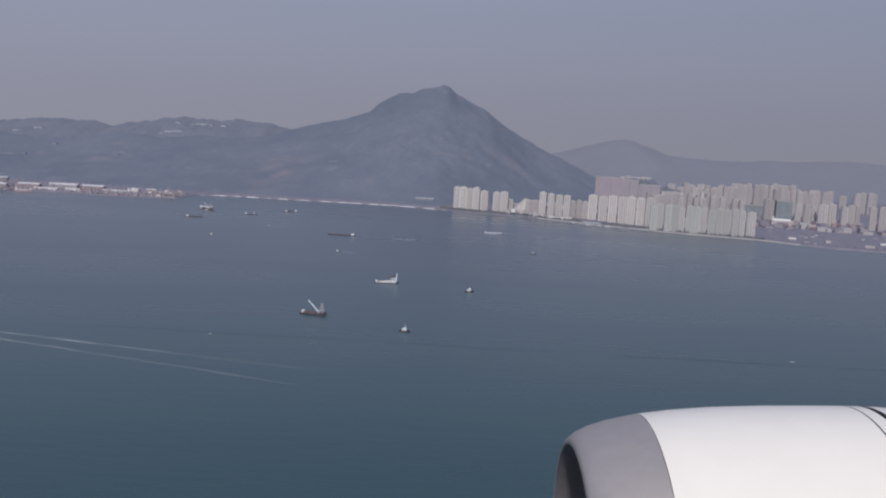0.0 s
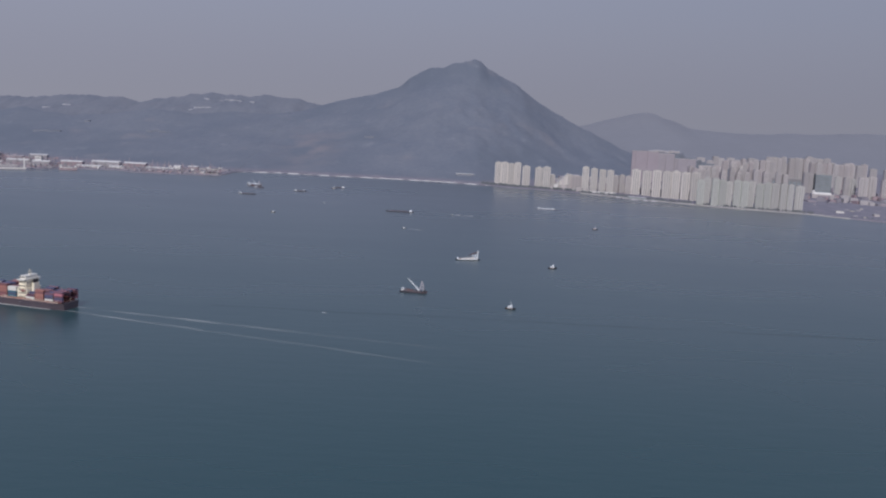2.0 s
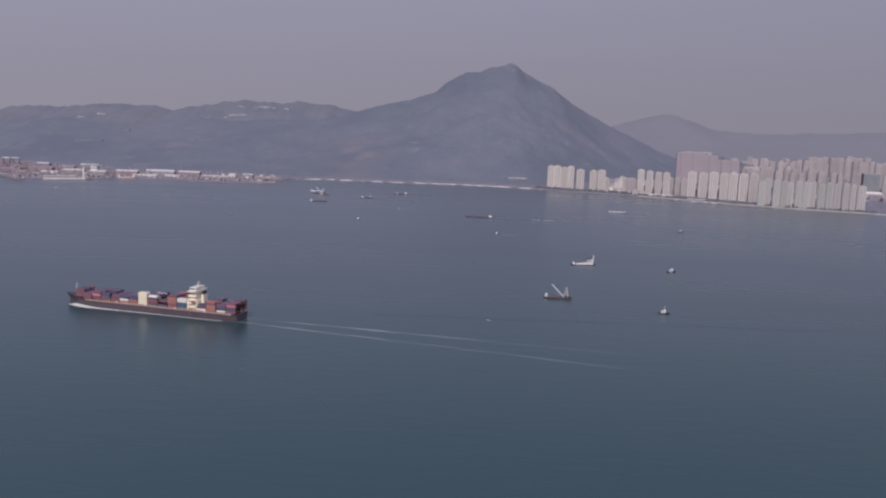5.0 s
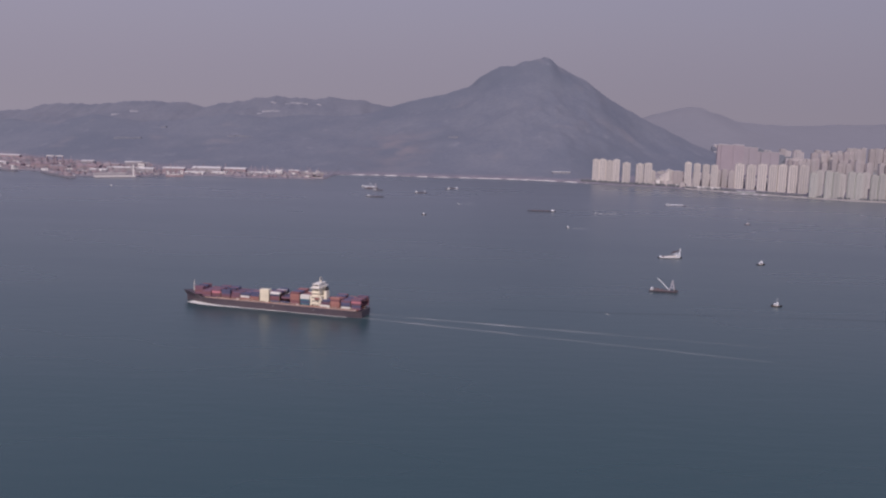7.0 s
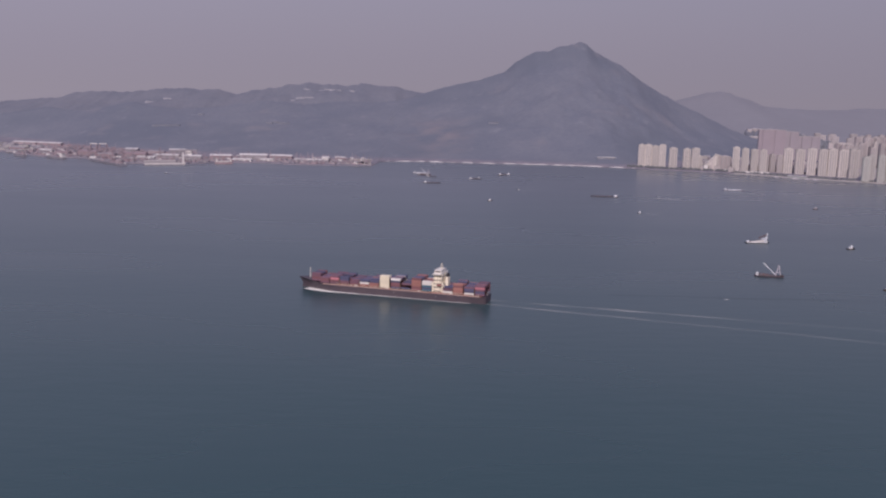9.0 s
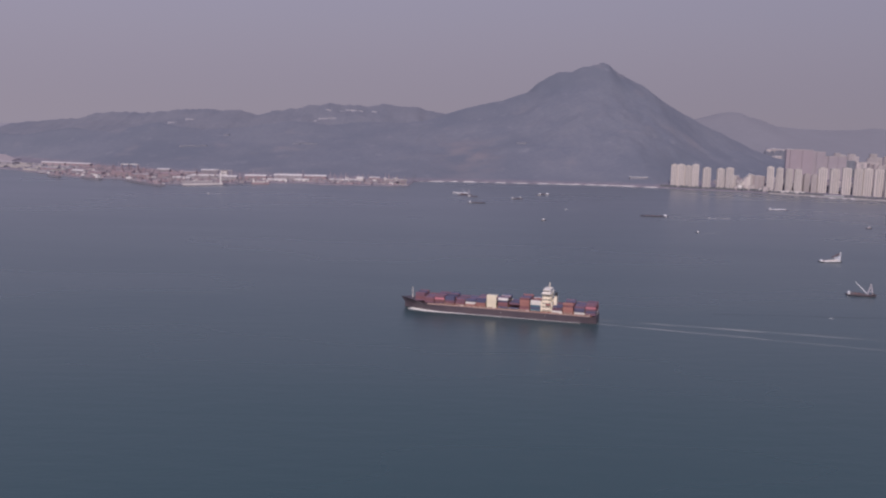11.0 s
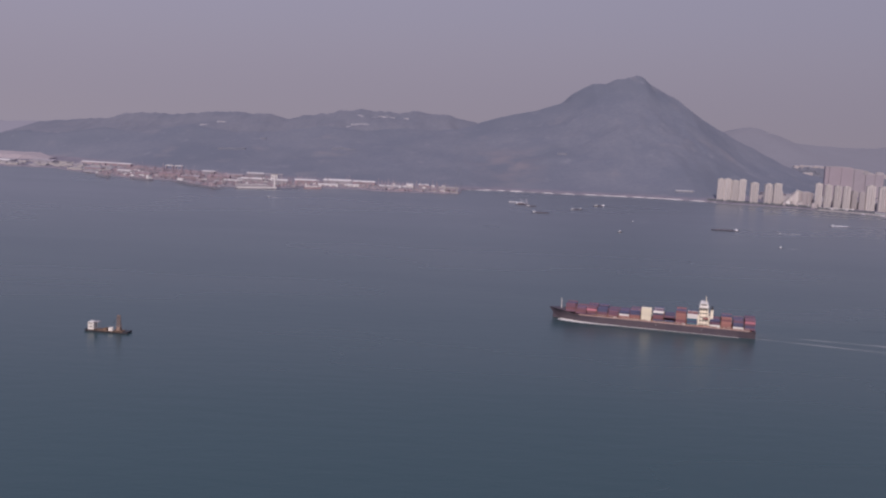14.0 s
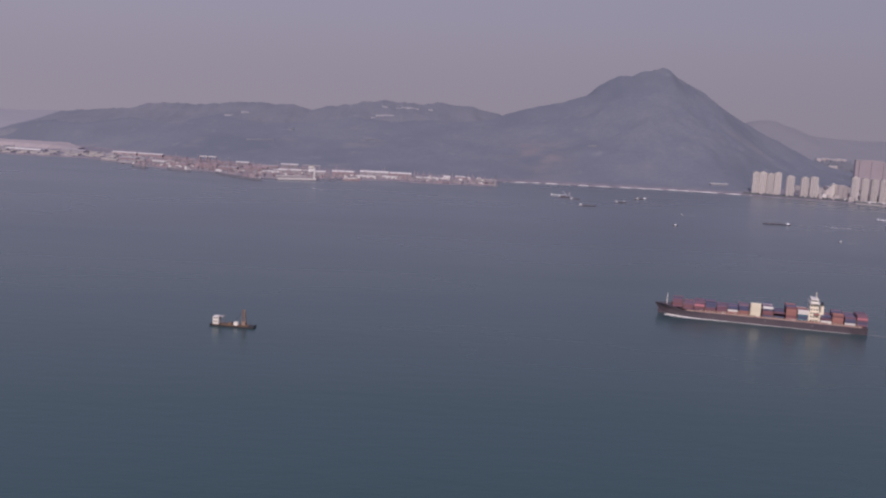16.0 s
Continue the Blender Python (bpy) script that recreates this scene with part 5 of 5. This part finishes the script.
for x, y, h in ((-1050, 1866, 21), (-1032, 1858, 20), (-1012, 1852, 22), (-1000, 1838, 19), (-982, 1830, 20), (-1100, 1900, 18), (-930, 1800, 17), (-884, 1790, 18)):
    yard_mast(x, y, h)
for x in (-1042, -1024):
    t = thing("yard_gantry", "pale gantry frame over stacked goods", "gantry", x, 1880, 1.8, -10, "gantries of the yard")
    for lx in (-7, 7):
        part("leg", box(B(), lx - 0.5, lx + 0.5, -2, 2, 0, 13), PALE_PINK, t)
    part("beam", box(B(), -8, 8, -1.2, 1.2, 13, 14.6), SHED_WHITE, t)


def clutter(name, spots, paints, label, category, seed, lo, hi):
    """Many small blocks that nobody could count, one object for each paint."""
    r = random.Random(seed)
    for paint in paints:
        verts, faces = [], []
        for _ in range(spots[4] // len(paints)):
            x = r.uniform(spots[0], spots[1])
            y = along(COAST, x) + r.uniform(spots[2], spots[3])
            if height(x, y) > 3.0:
                continue
            w, d, hh = r.uniform(*lo), r.uniform(*lo), r.uniform(*hi)
            a = r.uniform(-0.4, 0.4)
            k = len(verts)
            for z in (1.5, 1.8 + hh):
                for sx, sy in ((-1, -1), (1, -1), (1, 1), (-1, 1)):
                    px, py = sx * w / 2, sy * d / 2
                    verts.append((x + px * math.cos(a) - py * math.sin(a), y + px * math.sin(a) + py * math.cos(a), z))
            for q in ((4, 5, 6, 7), (0, 1, 5, 4), (1, 2, 6, 5), (2, 3, 7, 6), (3, 0, 4, 7)):
                faces.append(tuple(k + i for i in q))
        me = bpy.data.meshes.new(name)
        me.from_pydata(verts, [], faces)
        me.materials.append(paint)
        tagged(new(name, me), label, category, kind="stuff")


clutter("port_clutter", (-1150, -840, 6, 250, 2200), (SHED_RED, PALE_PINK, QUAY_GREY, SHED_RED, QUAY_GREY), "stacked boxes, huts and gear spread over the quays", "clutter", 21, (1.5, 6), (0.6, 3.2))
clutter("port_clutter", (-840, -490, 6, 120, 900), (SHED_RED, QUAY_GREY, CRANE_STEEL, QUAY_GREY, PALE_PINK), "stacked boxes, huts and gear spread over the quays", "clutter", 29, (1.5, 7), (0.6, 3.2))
clutter("roof_clutter", (-1150, -490, 6, 130, 60), (SHED_WHITE,), "small white roofs and tanks scattered over the quays", "roofs", 27, (2, 8), (2.5, 4.5))
clutter("mast_clutter", (-1130, -500, 4, 150, 260), (QUAY_GREY, PALE_PINK), "thin masts and posts along the quays", "masts", 22, (0.4, 0.8), (6, 13))
clutter("reclaimed_land_clutter", (-1700, -1150, 10, 160, 160), (SHED_GREY, ROOF), "low sheds and heaps on open made ground", "clutter", 23, (5, 22), (1.0, 3.5))
clutter("town_blocks", (120, 500, 100, 330, 220), (MUTED, ROOF, SHED_GREY, PINK), "low flat-roofed blocks filling the town", "buildings", 26, (6, 20), (4, 13))
clutter("town_blocks", (540, 1150, 300, 640, 260), (HAZY, QUAY_GREY, SHED_RED, PINK), "low flat-roofed blocks filling the town", "buildings", 24, (6, 20), (3, 9))
clutter("shore_huts", (560, 1100, 8, 240, 26), (SHED_GREY, ROOF), "small huts and parked gear on open ground", "huts", 25, (3, 9), (1, 2.5))
# hill building walls are blued in colour to imitate haze
HILL_WALL = mat("lilac_grey_render", (0.25, 0.265, 0.32), 0.9, 0.1, 0.1, 0.8)
for x, y, w in ((162, 1742, 15), (200, 1725, 56)):
    t = thing("quay_shed", "long low white shed on the shore road", "shed", x, y, 1.8, -14, "sheds on the shore")
    part("wall", box(B(), -w / 2, w / 2, -3, 3, 0, 2.6), SHED_WHITE, t)
    part("roof", box(B(), -w / 2 - 0.4, w / 2 + 0.4, -3.4, 3.4, 2.6, 3.2), SHED_WHITE, t)
t = thing("ferry_pier", "pale ferry pier reaching out from the town's shore", "pier", 254, 1656, 0, -24)
part("deck", box(B(), -24, 24, -6, 6, -1, 1.6), SHED_GREY, t)
part("hall", box(B(), -14, 16, -4, 4, 1.6, 4.2), SEA_GREEN, t)
part("roof", box(B(), -15, 17, -5, 5, 4.2, 4.8), MAST_GREY, t)
for k in range(5):
    part("pile", rod(B(), (-22 + 11 * k, -6.2, -1), (-22 + 11 * k, -6.2, 2.6), 0.5, 0.5, 6), SHED_GREY, t)
for x, y, turn, k in ((236, 1660, 150, 0.9), (248, 1645, -20, 1.1), (266, 1640, 160, 0.9), (279, 1634, -25, 1.0), (225, 1672, -30, 0.8)):
    t = thing("moored_launch", "small pale launch moored at the ferry pier", "boat", x, y, 0, turn, "launches at the ferry pier")
    part("hull", small_hull(B(), 10 * k, 3.0 * k, 1.1, 0.5), MAST_GREY, t)
    part("cabin", box(B(), -3.0 * k, 1.5 * k, -1.1 * k, 1.1 * k, 1.1, 2.5 * k, 0.2), MAST_GREY, t, "pale grey cabin")
    part("awning", box(B(), -4.2 * k, 2.2 * k, -1.3 * k, 1.3 * k, 2.6 * k, 2.8 * k), SEA_GREEN, t, "pale green awning")
t = thing("beach_pavilion", "low white pavilion among trees above the beach", "pavilion", -42, 1862, height(-42, 1862) - 1.5, 3)
part("wall", box(B(), -17, 17, -4, 4, 0, 3.4), HILL_WALL, t)
part("roof", box(B(), -18, 18, -5, 5, 3.4, 4.0), SHED_WHITE, t)
# pale buildings in terraced rows up on the hills
PALE_WALL = mat("pale_hill_render", (0.40, 0.41, 0.475), 0.9, 0.1, 0.1, 0.8)
for x0, x1, y, n, lie in ((-760, -702, 2516, 5, ridge), (-737, -721, 2574, 2, ridge), (-700, -640, 2592, 4, ridge), (-614, -602, 2573, 1, ridge), (-1132, -1110, 2491, 2, ridge), (-1100, -1080, 2539, 2, ridge),
                          (-1010, -950, 2150, 5, height), (-758, -704, 2168, 4, height), (-936, -924, 2261, 1, height), (-262, -242, 2105, 2, height)):
    for k in range(n):
        w = (x1 - x0) / n
        x, yy, h = x0 + w * (k + 0.5), y + rng.uniform(-5, 5), rng.uniform(0.8, 2.4)
        t = thing("hillside_building", "pale building on a cut terrace of the wooded hill", "building", x, yy, lie(x, yy) - 3, rng.uniform(-5, 5), "buildings on the hills")
        paint = PALE_WALL if lie is ridge else HILL_WALL
        part("wall", box(B(), -w * 0.52, w * 0.52, -4, 4, 0, h + 3), paint, t)
        part("roof", box(B(), -w * 0.54, w * 0.54, -4.4, 4.4, h + 3, h + 3.4), paint, t)


# ---- the airliner's engine, where it hangs at the start of the walk ----
def engine():
    ex, ey, ez = 9.39, 1.21, 147.12
    t = thing("jet_engine", "white airliner engine nacelle with a bare metal intake lip", "jet engine", 0, 0)
    t.matrix_basis = pose(ex + 0.643, ey + 4.213, ez - 2.060, 0.31, -2.84, 2.0)
    lip = [(0.016, 0.650), (0.011, 0.659), (0.024, 0.683), (0.058, 0.711), (0.115, 0.738), (0.20, 0.764), (0.34, 0.792)]
    part("intake_lip", lathe(B(), lip), LIP, t, "bare aluminium intake lip", True)
    cowl = [(0.343, 0.7925), (0.50, 0.811), (0.70, 0.825), (0.95, 0.831), (1.2, 0.831), (1.322, 0.8298)]
    part("cowl", lathe(B(), cowl), NACELLE, t, "white painted fan cowl", True)
    part("cowl_joint", lathe(B(), [(1.322, 0.8298), (1.322, 0.819), (1.330, 0.819), (1.330, 0.8295)]), SEAM, t)
    part("strake_band", lathe(B(), [(1.330, 0.8295), (1.394, 0.828)]), NACELLE, t, "", True)
    part("cowl_joint", lathe(B(), [(1.394, 0.828), (1.394, 0.805), (1.427, 0.805), (1.427, 0.8265)]), SEAM, t)
    part("reverser_cowl", lathe(B(), [(1.427, 0.8265), (1.477, 0.825), (1.75, 0.80), (2.0, 0.75), (2.35, 0.67), (2.35, 0.60)]), NACELLE, t, "white thrust reverser cowl", True)
    part("intake_duct", lathe(B(), [(0.016, 0.650), (0.035, 0.637), (0.075, 0.622), (0.2, 0.605), (0.5, 0.60), (0.9, 0.61), (1.0, 0.61), (1.0, 0.02)]), DUCT, t, "dark grey intake duct", True)
    part("spinner", lathe(B(), [(0.62, 0.005), (0.7, 0.07), (0.85, 0.15), (0.99, 0.19)], 32), DUCT, t, "", True)
    for k in range(18):
        b = box(B(), -0.01, 0.01, -0.06, 0.06, 0.18, 0.6)
        blade = part("fan_blade", b, DUCT, t)
        blade.matrix_basis = pose(0.92, 0, 0, 20 * k, 0, 0) @ pose(0, 0, 0, 0, 0, 35)
    return t


engine()
